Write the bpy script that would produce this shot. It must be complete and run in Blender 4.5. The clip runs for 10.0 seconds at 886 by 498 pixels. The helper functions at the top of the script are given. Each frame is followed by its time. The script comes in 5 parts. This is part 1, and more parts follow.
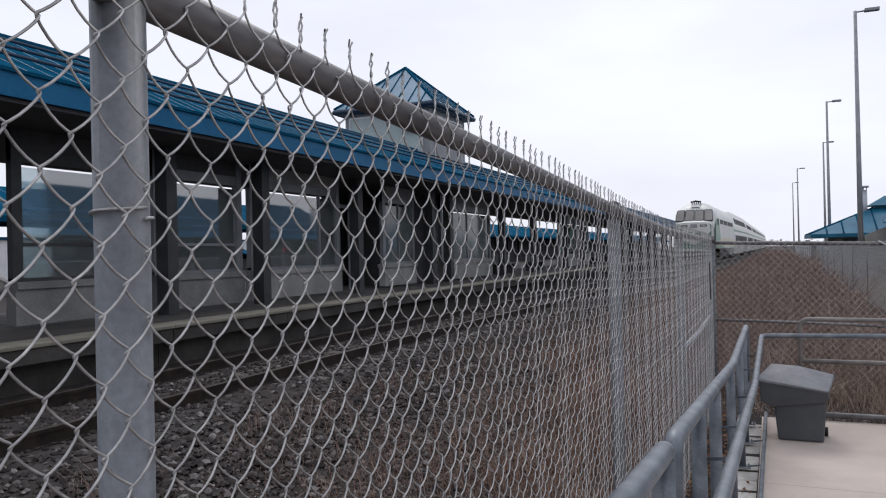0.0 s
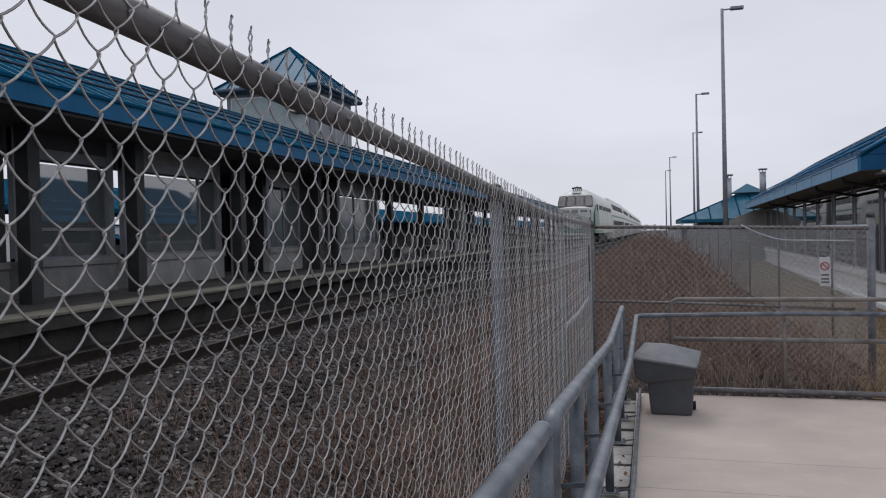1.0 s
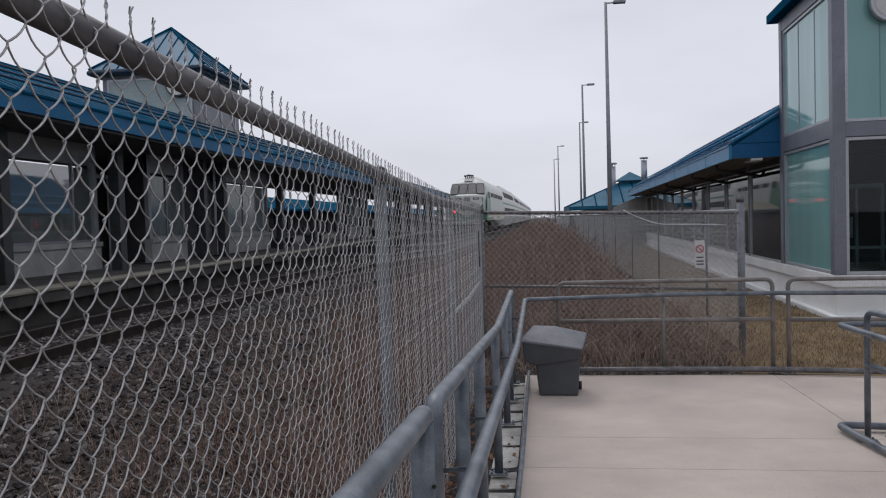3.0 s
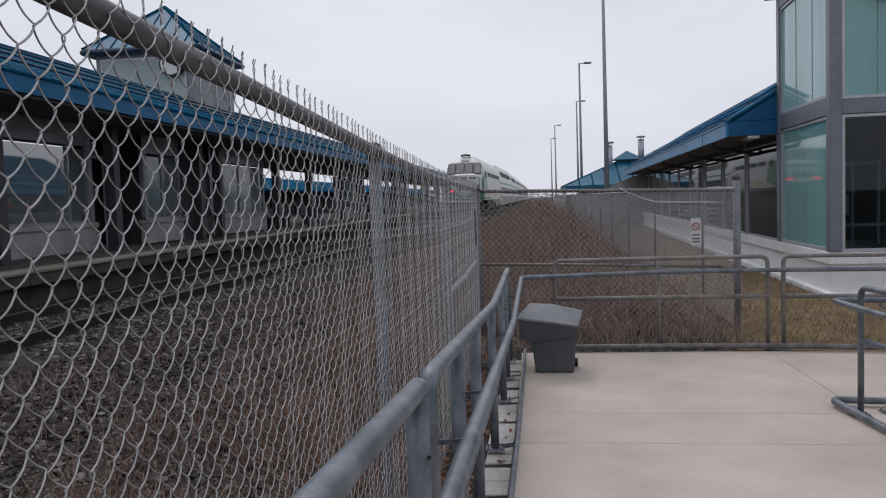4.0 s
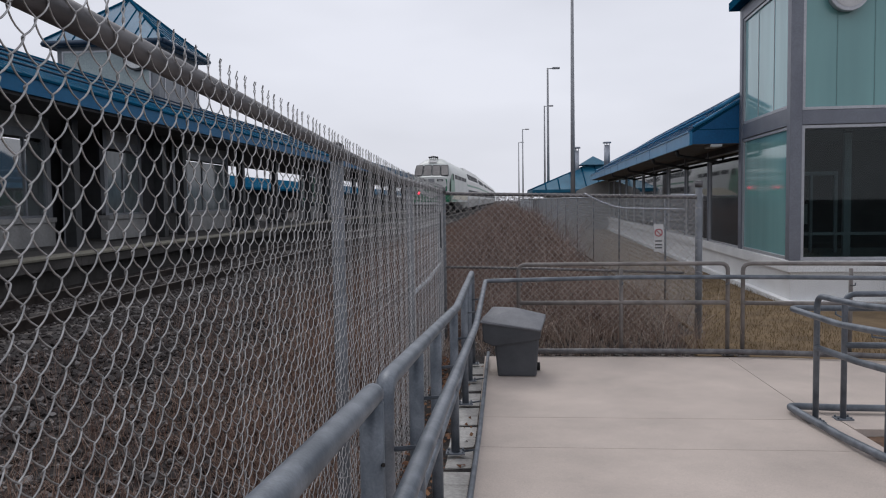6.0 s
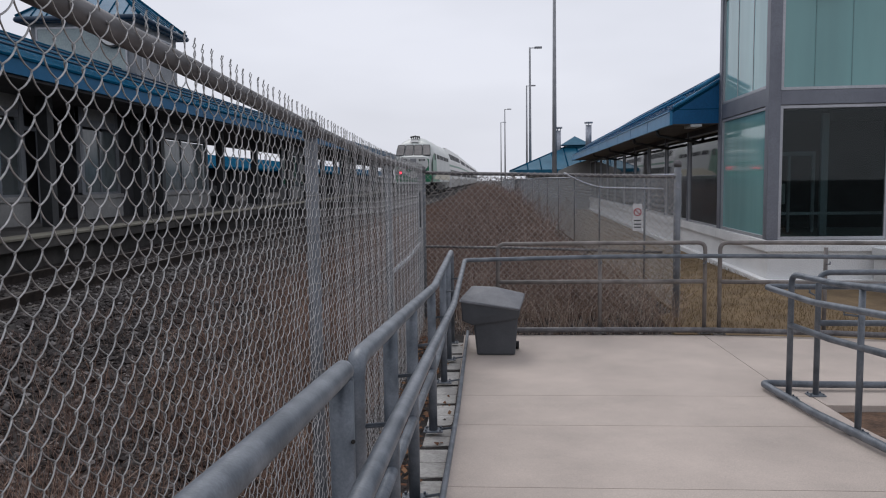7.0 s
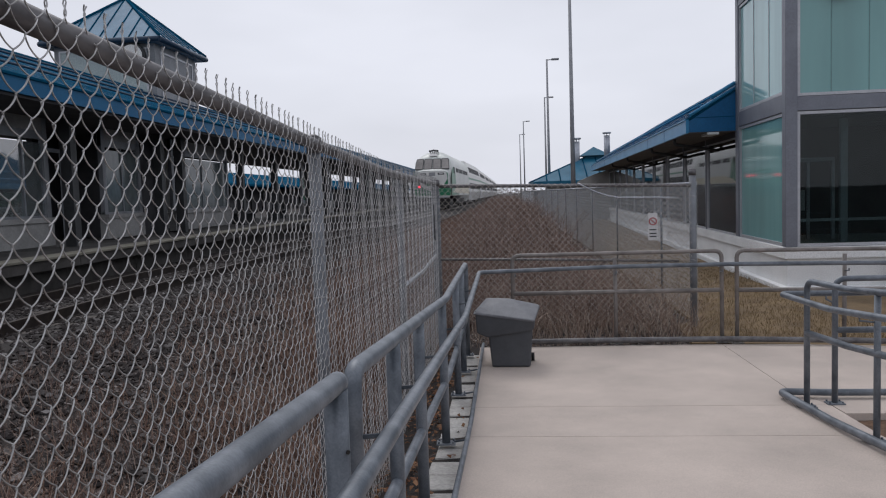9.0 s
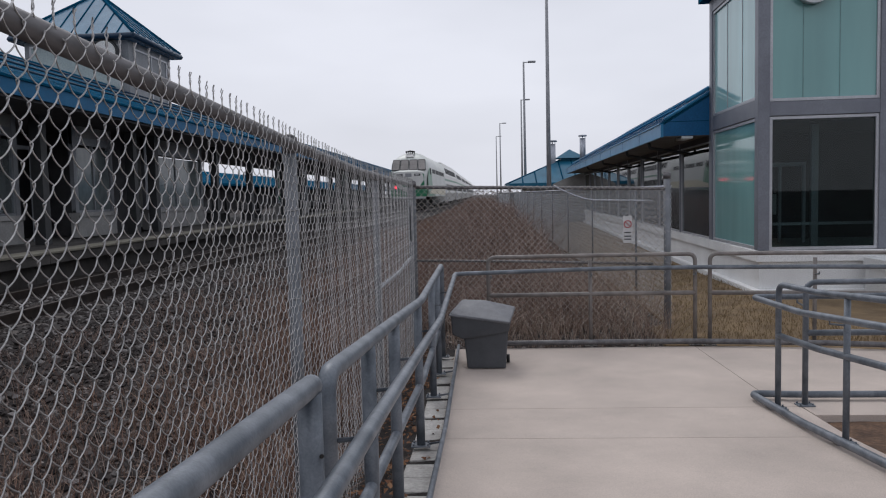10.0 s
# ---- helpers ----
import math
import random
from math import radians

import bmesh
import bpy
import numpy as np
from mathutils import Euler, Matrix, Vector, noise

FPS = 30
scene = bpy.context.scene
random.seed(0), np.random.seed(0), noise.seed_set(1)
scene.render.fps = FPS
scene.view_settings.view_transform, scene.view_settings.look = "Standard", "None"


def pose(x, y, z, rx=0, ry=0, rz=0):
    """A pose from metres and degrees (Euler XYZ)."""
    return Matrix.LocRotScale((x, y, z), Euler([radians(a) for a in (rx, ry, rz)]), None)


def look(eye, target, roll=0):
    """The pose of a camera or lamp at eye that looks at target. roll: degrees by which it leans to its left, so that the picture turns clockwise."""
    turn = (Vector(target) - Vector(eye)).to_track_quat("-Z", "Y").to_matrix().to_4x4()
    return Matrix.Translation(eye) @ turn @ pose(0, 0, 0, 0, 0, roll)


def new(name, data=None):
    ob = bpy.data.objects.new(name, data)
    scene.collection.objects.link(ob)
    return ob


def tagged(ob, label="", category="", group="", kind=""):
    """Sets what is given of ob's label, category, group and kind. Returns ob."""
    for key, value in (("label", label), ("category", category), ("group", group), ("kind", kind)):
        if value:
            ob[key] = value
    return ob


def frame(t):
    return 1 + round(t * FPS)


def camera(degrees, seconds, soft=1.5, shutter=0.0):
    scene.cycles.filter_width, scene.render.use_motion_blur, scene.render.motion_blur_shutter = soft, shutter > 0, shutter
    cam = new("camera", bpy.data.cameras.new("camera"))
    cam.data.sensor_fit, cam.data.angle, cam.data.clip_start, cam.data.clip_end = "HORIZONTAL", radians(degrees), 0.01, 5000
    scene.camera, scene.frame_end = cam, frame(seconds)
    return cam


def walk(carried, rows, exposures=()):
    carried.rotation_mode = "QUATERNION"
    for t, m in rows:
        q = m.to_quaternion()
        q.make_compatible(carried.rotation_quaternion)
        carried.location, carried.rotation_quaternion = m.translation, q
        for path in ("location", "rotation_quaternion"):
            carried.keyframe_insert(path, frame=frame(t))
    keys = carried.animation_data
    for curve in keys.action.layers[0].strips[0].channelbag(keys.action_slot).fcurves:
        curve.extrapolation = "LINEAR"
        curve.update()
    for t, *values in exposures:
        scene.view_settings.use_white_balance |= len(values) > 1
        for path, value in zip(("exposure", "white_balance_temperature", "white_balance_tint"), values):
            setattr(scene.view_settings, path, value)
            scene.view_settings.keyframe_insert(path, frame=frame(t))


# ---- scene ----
cam = camera(60.2, 10.0, 1.12)

PATH = [
    (0, (0.031, -2.09, 1.914), (-0.741, -0.245, 1.923), -1.3),
    (0.5, (0.012, -2.021, 1.89), (-0.583, -0.111, 1.873), -1.9),
    (1, (0.037, -2.021, 1.902), (-0.459, -0.084, 1.865), -1.4),
    (1.5, (0.047, -1.988, 1.898), (-0.327, -0.025, 1.828), -1.2),
    (2, (0.05, -1.961, 1.885), (-0.257, 0.014, 1.808), -1.7),
    (2.5, (0.061, -1.935, 1.885), (-0.174, 0.051, 1.827), -1.5),
    (4, (0.076, -1.943, 1.859), (-0.143, 0.041, 1.731), -2.0),
    (4.5, (0.086, -1.933, 1.862), (-0.117, 0.053, 1.734), -1.9),
    (5, (0.091, -1.895, 1.862), (-0.1, 0.09, 1.714), -1.5),
    (5.5, (0.093, -1.908, 1.862), (-0.073, 0.081, 1.743), -1.1),
    (7, (0.128, -1.891, 1.85), (0.042, 0.099, 1.672), -0.8),
    (7.5, (0.166, -1.902, 1.833), (0.075, 0.085, 1.626), -1.0),
    (8, (0.191, -1.911, 1.84), (0.049, 0.078, 1.692), -2.4),
    (8.5, (0.198, -1.912, 1.84), (0.067, 0.077, 1.677), -1.3),
    (9, (0.213, -1.909, 1.843), (0.072, 0.081, 1.701), -1.9),
    (9.5, (0.217, -1.901, 1.843), (0.112, 0.093, 1.716), -2.0),
    (10, (0.211, -1.893, 1.845), (0.133, 0.101, 1.704), -1.4),
]
walk(cam, [(t, look(eye, target, roll)) for t, eye, target, roll in PATH], [(0.0, 0.32), (0.3, 0.1), (0.6, -0.04), (2.5, -0.05), (4.0, 0.0), (10.0, 0.03)])

# ---- world, sun, exposure ----
world = bpy.data.worlds.new("overcast_sky")
scene.world = world
world.use_nodes = True
wn, wl = world.node_tree.nodes, world.node_tree.links
wn.clear()
sky = wn.new("ShaderNodeTexSky")
sky.sky_type, sky.sun_disc = "NISHITA", False
sky.sun_elevation, sky.sun_rotation = radians(52), radians(-15)
sky.dust_density, sky.air_density = 3.0, 1.0
sky_dim = wn.new("ShaderNodeVectorMath")
sky_dim.operation = "SCALE"
sky_dim.inputs["Scale"].default_value = 0.07
wl.new(sky.outputs[0], sky_dim.inputs[0])
wco = wn.new("ShaderNodeTexCoord")
wmap = wn.new("ShaderNodeMapping")
wmap.inputs["Scale"].default_value = (1.0, 1.0, 3.2)
wl.new(wco.outputs["Generated"], wmap.inputs[0])
cloud = wn.new("ShaderNodeTexNoise")
cloud.inputs["Scale"].default_value, cloud.inputs["Detail"].default_value = 1.6, 4.0
wl.new(wmap.outputs[0], cloud.inputs["Vector"])
cramp = wn.new("ShaderNodeValToRGB")
cramp.color_ramp.elements[0].position, cramp.color_ramp.elements[0].color = 0.30, (0.668, 0.69, 0.772, 1)
cramp.color_ramp.elements[1].position, cramp.color_ramp.elements[1].color = 0.70, (0.862, 0.885, 0.982, 1)
wl.new(cloud.outputs[0], cramp.inputs[0])
wmix = wn.new("ShaderNodeMix")
wmix.data_type = "RGBA"
wmix.inputs["Factor"].default_value = 0.93
wl.new(sky_dim.outputs[0], wmix.inputs[6])
wl.new(cramp.outputs[0], wmix.inputs[7])
# the cloud cover is brighter round the veiled sun
sundir = Vector((-14, 50, 68)).normalized()
wdot = wn.new("ShaderNodeVectorMath")
wdot.operation = "DOT_PRODUCT"
wdot.inputs[1].default_value = sundir
wl.new(wco.outputs["Generated"], wdot.inputs[0])
wglow = wn.new("ShaderNodeMapRange")
wglow.interpolation_type = "SMOOTHSTEP"
wglow.inputs["From Min"].default_value, wglow.inputs["From Max"].default_value = 0.88, 1.0
wglow.inputs["To Min"].default_value, wglow.inputs["To Max"].default_value = 0.985, 1.7
wl.new(wdot.outputs["Value"], wglow.inputs["Value"])
wmul = wn.new("ShaderNodeVectorMath")
wmul.operation = "SCALE"
wl.new(wmix.outputs[2], wmul.inputs[0])
wl.new(wglow.outputs[0], wmul.inputs["Scale"])
wbg = wn.new("ShaderNodeBackground")
wbg.inputs["Strength"].default_value = 0.945
wout = wn.new("ShaderNodeOutputWorld")
wl.new(wmul.outputs[0], wbg.inputs[0])
wl.new(wbg.outputs[0], wout.inputs[0])
sun = new("sun", bpy.data.lights.new("sun", "SUN"))
sun.data.energy, sun.data.angle, sun.data.color = 0.7, radians(25), (1.0, 0.97, 0.93)
sun.matrix_world = look((-14, 50, 68), (0, 0, 0))


# ---- materials ----
def material(name, c1, c2, scale=6.0, rough=0.7, metal=0.0, bump=0.15, fine=60.0, c3=None, stretch=(1, 1, 1), spread=0.0, spec=0.5, lo=0.35, hi=0.65):
    """Two-scale procedural surface: broad stains between c1 and c2, fine grain and relief."""
    m = bpy.data.materials.new(name)
    m.use_nodes = True
    n, l = m.node_tree.nodes, m.node_tree.links
    b = n["Principled BSDF"]
    co = n.new("ShaderNodeTexCoord")
    mp = n.new("ShaderNodeMapping")
    mp.inputs["Scale"].default_value = stretch
    l.new(co.outputs["Object"], mp.inputs[0])
    n1 = n.new("ShaderNodeTexNoise")
    n1.inputs["Scale"].default_value, n1.inputs["Detail"].default_value, n1.inputs["Roughness"].default_value = scale, 7, 0.6
    l.new(mp.outputs[0], n1.inputs["Vector"])
    r = n.new("ShaderNodeValToRGB")
    r.color_ramp.elements[0].position, r.color_ramp.elements[0].color = lo, (*c1, 1)
    r.color_ramp.elements[1].position, r.color_ramp.elements[1].color = hi, (*c2, 1)
    l.new(n1.outputs[0], r.inputs[0])
    n2 = n.new("ShaderNodeTexNoise")
    n2.inputs["Scale"].default_value, n2.inputs["Detail"].default_value = fine, 3
    l.new(mp.outputs[0], n2.inputs["Vector"])
    col = r.outputs[0]
    mx = n.new("ShaderNodeMix")
    mx.data_type, mx.blend_type = "RGBA", "MULTIPLY"
    gr = n.new("ShaderNodeValToRGB")
    gr.color_ramp.elements[0].position, gr.color_ramp.elements[0].color = 0.3, (0.72, 0.72, 0.72, 1)
    gr.color_ramp.elements[1].position, gr.color_ramp.elements[1].color = 0.65, (1.08, 1.08, 1.08, 1)
    l.new(n2.outputs[0], gr.inputs[0])
    mx.inputs["Factor"].default_value = 0.6
    l.new(col, mx.inputs[6])
    l.new(gr.outputs[0], mx.inputs[7])
    col = mx.outputs[2]
    if spread:
        oi = n.new("ShaderNodeObjectInfo")
        mr = n.new("ShaderNodeMapRange")
        mr.inputs["To Min"].default_value, mr.inputs["To Max"].default_value = 1 - spread, 1 + spread
        l.new(oi.outputs["Random"], mr.inputs["Value"])
        hs = n.new("ShaderNodeHueSaturation")
        l.new(mr.outputs[0], hs.inputs["Value"])
        l.new(col, hs.inputs["Color"])
        col = hs.outputs[0]
    l.new(col, b.inputs["Base Color"])
    b.inputs["Roughness"].default_value, b.inputs["Metallic"].default_value = rough, metal
    b.inputs["Specular IOR Level"].default_value = spec
    if bump:
        bp = n.new("ShaderNodeBump")
        bp.inputs["Strength"].default_value, bp.inputs["Distance"].default_value = bump, 0.01
        l.new(n2.outputs[0], bp.inputs["Height"])
        l.new(bp.outputs[0], b.inputs["Normal"])
    return m


def islands(name, cols, rough=0.9, bump=0.0):
    """Each loose piece of a joined mesh takes its own shade from cols."""
    m = bpy.data.materials.new(name)
    m.use_nodes = True
    n, l = m.node_tree.nodes, m.node_tree.links
    b = n["Principled BSDF"]
    g = n.new("ShaderNodeNewGeometry")
    r = n.new("ShaderNodeValToRGB")
    els = r.color_ramp.elements
    while len(els) < len(cols):
        els.new(0.5)
    for i, c in enumerate(cols):
        els[i].position, els[i].color = i / (len(cols) - 1), (*c, 1)
    l.new(g.outputs["Random Per Island"], r.inputs[0])
    l.new(r.outputs[0], b.inputs["Base Color"])
    b.inputs["Roughness"].default_value = rough
    b.inputs["Specular IOR Level"].default_value = 0.25
    return m


def glass(name, tint, clear=0.5, rough=0.03, ior=1.55, haze=0.0):
    """A coated pane: partly clear, partly mirror-like by its gloss."""
    m = bpy.data.materials.new(name)
    m.use_nodes = True
    n, l = m.node_tree.nodes, m.node_tree.links
    n.remove(n["Principled BSDF"])
    tr, gl = n.new("ShaderNodeBsdfTransparent"), n.new("ShaderNodeBsdfGlossy")
    tr.inputs[0].default_value = (*tint, 1)
    gl.inputs["Roughness"].default_value = rough
    fr = n.new("ShaderNodeFresnel")
    fr.inputs[0].default_value = ior
    mr = n.new("ShaderNodeMapRange")
    mr.inputs["To Min"].default_value, mr.inputs["To Max"].default_value = 1 - clear, 1.0
    l.new(fr.outputs[0], mr.inputs["Value"])
    mx = n.new("ShaderNodeMixShader")
    l.new(mr.outputs[0], mx.inputs[0])
    # pale diffuse veil: stands in for bright sky reflected in the pane
    sky_veil = n.new("ShaderNodeBsdfDiffuse")
    sky_veil.inputs[0].default_value = (0.46, 0.53, 0.55, 1)
    film = n.new("ShaderNodeMixShader")
    film.inputs[0].default_value = haze
    l.new(tr.outputs[0], film.inputs[1])
    l.new(sky_veil.outputs[0], film.inputs[2])
    l.new(film.outputs[0], mx.inputs[1])
    l.new(gl.outputs[0], mx.inputs[2])
    l.new(mx.outputs[0], n["Material Output"].inputs[0])
    return m


M_CONC = material("slab_concrete", (0.415, 0.356, 0.316), (0.582, 0.496, 0.438), 1.1, 0.85, 0, 0.06, 120, lo=0.28, hi=0.72)
M_CONCW = material("wall_concrete", (0.75, 0.755, 0.755), (0.84, 0.845, 0.845), 1.2, 0.85, 0, 0.05, 60)
# shadow on the platform's side face is put into this near-black concrete
M_CONCG = material("shade_dark_concrete", (0.030, 0.027, 0.025), (0.075, 0.069, 0.064), 1.5, 0.9, 0, 0.3, 30)
M_EDGE = material("platform_edge", (0.15, 0.14, 0.11), (0.22, 0.205, 0.165), 2.0, 0.85, 0, 0.2, 40)
M_POST = material("dull_galvanised_post", (0.14, 0.15, 0.165), (0.205, 0.218, 0.24), 5, 0.55, 0.2, 0.06, 110)
M_GALV = material("galvanised_steel", (0.34, 0.36, 0.40), (0.46, 0.48, 0.53), 5, 0.45, 0.55, 0.05, 120)
M_GUARD = material("painted_grey_rail", (0.082, 0.098, 0.119), (0.19, 0.211, 0.24), 6.5, 0.45, 0.15, 0.06, 140)
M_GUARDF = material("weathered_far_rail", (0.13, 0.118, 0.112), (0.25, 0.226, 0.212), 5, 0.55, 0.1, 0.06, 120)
M_TUBE = material("weathered_top_rail", (0.095, 0.09, 0.095), (0.19, 0.185, 0.19), 9, 0.5, 0.4, 0.08, 60, stretch=(1, 0.3, 1))
M_WIRE = material("galvanised_wire", (0.305, 0.30, 0.298), (0.53, 0.52, 0.515), 20, 0.38, 0.75, 0.0, 90, spread=0.08)
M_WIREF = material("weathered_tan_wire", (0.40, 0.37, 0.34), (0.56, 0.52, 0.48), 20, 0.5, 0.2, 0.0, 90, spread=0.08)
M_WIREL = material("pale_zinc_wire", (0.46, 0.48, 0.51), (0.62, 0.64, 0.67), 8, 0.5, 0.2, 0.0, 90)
M_BLUE = material("blue_roof_metal", (0.005, 0.058, 0.112), (0.008, 0.082, 0.155), 1.0, 0.62, 0.0, 0.03, 50, spec=0.0)
M_BLUEL = material("blue_fascia_metal", (0.03, 0.20, 0.40), (0.05, 0.25, 0.46), 1.5, 0.4, 0.0, 0.02, 50, spec=0.25)
# shade under the roofs and in the recess is put into this dark colour
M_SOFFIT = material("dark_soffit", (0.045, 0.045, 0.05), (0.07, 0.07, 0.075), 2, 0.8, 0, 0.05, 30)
M_FRAME = material("grey_window_frame", (0.17, 0.18, 0.215), (0.21, 0.225, 0.26), 2, 0.45, 0.3, 0.03, 60)
M_FRAMEL = material("light_window_trim", (0.42, 0.43, 0.46), (0.5, 0.51, 0.54), 2, 0.4, 0.4, 0.03, 60)
M_DARK = material("dark_frame", (0.02, 0.022, 0.024), (0.04, 0.042, 0.045), 3, 0.6, 0, 0.05, 50)
M_TEAL = material("teal_spandrel_glass", (0.175, 0.365, 0.365), (0.21, 0.415, 0.41), 0.5, 0.06, 0.0, 0.0, 1.3, stretch=(1, 1, 0.15), spec=0.6)
M_GLASSD = glass("dark_glazing", (0.50, 0.58, 0.58), 1.0, 0.02, 1.42)
M_GLASSW = glass("wing_glazing", (0.80, 0.88, 0.88), 0.80)
# haze here paints the sky's pale reflection over the shelter panes
M_GLASSS = glass("shelter_glazing", (0.78, 0.90, 0.93), 0.72, haze=0.24)
M_BALLAST = islands("ballast_stone", [(0.012, 0.0095, 0.0092), (0.031, 0.0255, 0.0245), (0.056, 0.048, 0.0465), (0.017, 0.0135, 0.0132), (0.085, 0.076, 0.074), (0.034, 0.028, 0.0262), (0.22, 0.205, 0.20)])
M_GRAVELF = islands("fine_pinkish_gravel", [(0.03, 0.024, 0.022), (0.08, 0.066, 0.061), (0.15, 0.126, 0.118), (0.045, 0.036, 0.033), (0.22, 0.19, 0.18), (0.09, 0.072, 0.066), (0.36, 0.33, 0.31)])
M_SOIL = material("gravel_soil", (0.007, 0.0052, 0.0047), (0.030, 0.021, 0.018), 5.5, 0.95, 0, 1.0, 70)
M_GUTTER = material("dark_blue_gutter", (0.008, 0.03, 0.065), (0.014, 0.045, 0.09), 1.5, 0.5, 0, 0.02, 30)
# darker copy of the shelter wall: shading on the near bays is in its colour
M_LOWD = material("shaded_shelter_wall", (0.15, 0.15, 0.15), (0.23, 0.228, 0.226), 1.5, 0.9, 0, 0.1, 30)
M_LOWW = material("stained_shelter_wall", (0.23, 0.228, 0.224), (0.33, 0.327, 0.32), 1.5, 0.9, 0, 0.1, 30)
M_LAWN = material("dry_lawn_soil", (0.125, 0.084, 0.045), (0.22, 0.15, 0.08), 2.0, 0.95, 0, 0.8, 50)
M_WEED = islands("dead_weed_stalks", [(0.10, 0.052, 0.040), (0.19, 0.115, 0.085), (0.32, 0.215, 0.16), (0.12, 0.062, 0.048), (0.44, 0.34, 0.275), (0.21, 0.125, 0.095)])
M_WEEDR = islands("rusty_brush_stalks", [(0.085, 0.056, 0.049), (0.175, 0.115, 0.096), (0.31, 0.22, 0.18), (0.11, 0.072, 0.062), (0.40, 0.315, 0.27), (0.145, 0.09, 0.073)])
M_STRAW = islands("pale_dead_straw", [(0.15, 0.094, 0.074), (0.28, 0.20, 0.155), (0.43, 0.345, 0.28), (0.17, 0.102, 0.076), (0.50, 0.44, 0.38)])
M_GRASS = islands("dry_grass_blades", [(0.155, 0.105, 0.055), (0.26, 0.185, 0.10), (0.13, 0.09, 0.048), (0.18, 0.135, 0.07)])
M_RAILST = material("rail_steel", (0.028, 0.022, 0.02), (0.06, 0.045, 0.038), 6, 0.5, 0.6, 0.1, 40)
M_SLEEPER = material("sleeper", (0.06, 0.05, 0.045), (0.11, 0.095, 0.085), 6, 0.9, 0, 0.4, 30)
M_BIN = material("grey_plastic", (0.052, 0.057, 0.066), (0.075, 0.080, 0.090), 3, 0.55, 0, 0.06, 120)
M_BINLID = material("paler_plastic_lid", (0.125, 0.13, 0.145), (0.185, 0.19, 0.205), 5, 0.6, 0, 0.06, 90)
M_WHITE = material("train_white", (0.66, 0.66, 0.64), (0.75, 0.75, 0.73), 0.6, 0.4, 0, 0.02, 20)
M_GREEN = material("train_green", (0.01, 0.16, 0.075), (0.015, 0.20, 0.095), 0.6, 0.35, 0, 0.02, 20)
M_BLACK = material("black_underframe", (0.012, 0.012, 0.013), (0.03, 0.028, 0.027), 3, 0.7, 0.2, 0.1, 20)
M_PALE = material("lamp_pole_paint", (0.26, 0.265, 0.28), (0.34, 0.345, 0.36), 2, 0.5, 0.1, 0.02, 40)
M_SIGNW = material("sign_white", (0.52, 0.52, 0.52), (0.62, 0.62, 0.62), 4, 0.5, 0, 0.02, 60)
M_SIGNR = material("sign_red", (0.35, 0.04, 0.05), (0.42, 0.06, 0.07), 4, 0.5, 0, 0.02, 60)
M_STONE = material("pale_footing", (0.36, 0.345, 0.325), (0.50, 0.485, 0.46), 5, 0.9, 0, 0.3, 40, spread=0.15)


# ---- building blocks ----
def box(bm, x0, x1, y0, y1, z0, z1, m=None):
    m = m or Matrix()
    vs = [bm.verts.new(m @ Vector((x, y, z))) for x in (x0, x1) for y in (y0, y1) for z in (z0, z1)]
    for f in ((0, 1, 3, 2), (4, 6, 7, 5), (0, 4, 5, 1), (2, 3, 7, 6), (0, 2, 6, 4), (1, 5, 7, 3)):
        bm.faces.new([vs[i] for i in f])


def tube(bm, pts, r, sides=10, caps=True, r_end=None):
    """A round tube through the points."""
    pts = [Vector(p) for p in pts]
    rings = []
    side = None
    for i, p in enumerate(pts):
        d = (pts[min(i + 1, len(pts) - 1)] - pts[max(i - 1, 0)]).normalized()
        if side is None:
            side = d.cross(Vector((0, 0, 1)))
            if side.length < 0.05:
                side = d.cross(Vector((1, 0, 0)))
        side = (side - d * side.dot(d)).normalized()
        up = side.cross(d)
        rr = r if r_end is None else r + (r_end - r) * i / (len(pts) - 1)
        rings.append([bm.verts.new(p + (side * math.cos(a) + up * math.sin(a)) * rr) for a in [2 * math.pi * k / sides for k in range(sides)]])
    for a, b in zip(rings, rings[1:]):
        for k in range(sides):
            f = bm.faces.new((a[k], a[(k + 1) % sides], b[(k + 1) % sides], b[k]))
            f.smooth = True
    if caps:
        bm.faces.new(rings[0][::-1])
        bm.faces.new(rings[-1])


def bend(pts, r, n=5):
    """The polyline with its corners rounded."""
    pts = [Vector(p) for p in pts]
    out = [pts[0]]
    for a, p, b in zip(pts, pts[1:], pts[2:]):
        u, v = (a - p), (b - p)
        k = min(r, u.length * 0.45, v.length * 0.45)
        s, e = p + u.normalized() * k, p + v.normalized() * k
        for i in range(n + 1):
            w = i / n
            out.append(s.lerp(p, w).lerp(p.lerp(e, w), w))
    return out + [pts[-1]]


def prism(bm, outline, h, m=None):
    """An outline in x, y raised from 0 to h, then posed by m."""
    m = m or Matrix()
    lo = [bm.verts.new(m @ Vector((x, y, 0))) for x, y in outline]
    hi = [bm.verts.new(m @ Vector((x, y, h))) for x, y in outline]
    bm.faces.new(lo[::-1])
    bm.faces.new(hi)
    for i in range(len(lo)):
        j = (i + 1) % len(lo)
        bm.faces.new((lo[i], lo[j], hi[j], hi[i]))


def mesh_of(name, bm, mat, bevel=0.0):
    if bevel:
        bmesh.ops.bevel(bm, geom=bm.edges[:], offset=bevel, segments=2, affect="EDGES", profile=0.6)
    bmesh.ops.recalc_face_normals(bm, faces=bm.faces[:])
    me = bpy.data.meshes.new(name)
    bm.to_mesh(me)
    bm.free()
    me.materials.append(mat)
    return me


def part(name, bm, mat, parent=None, label="", bevel=0.0):
    ob = new(name, mesh_of(name, bm, mat, bevel))
    ob.parent = parent
    return tagged(ob, label)


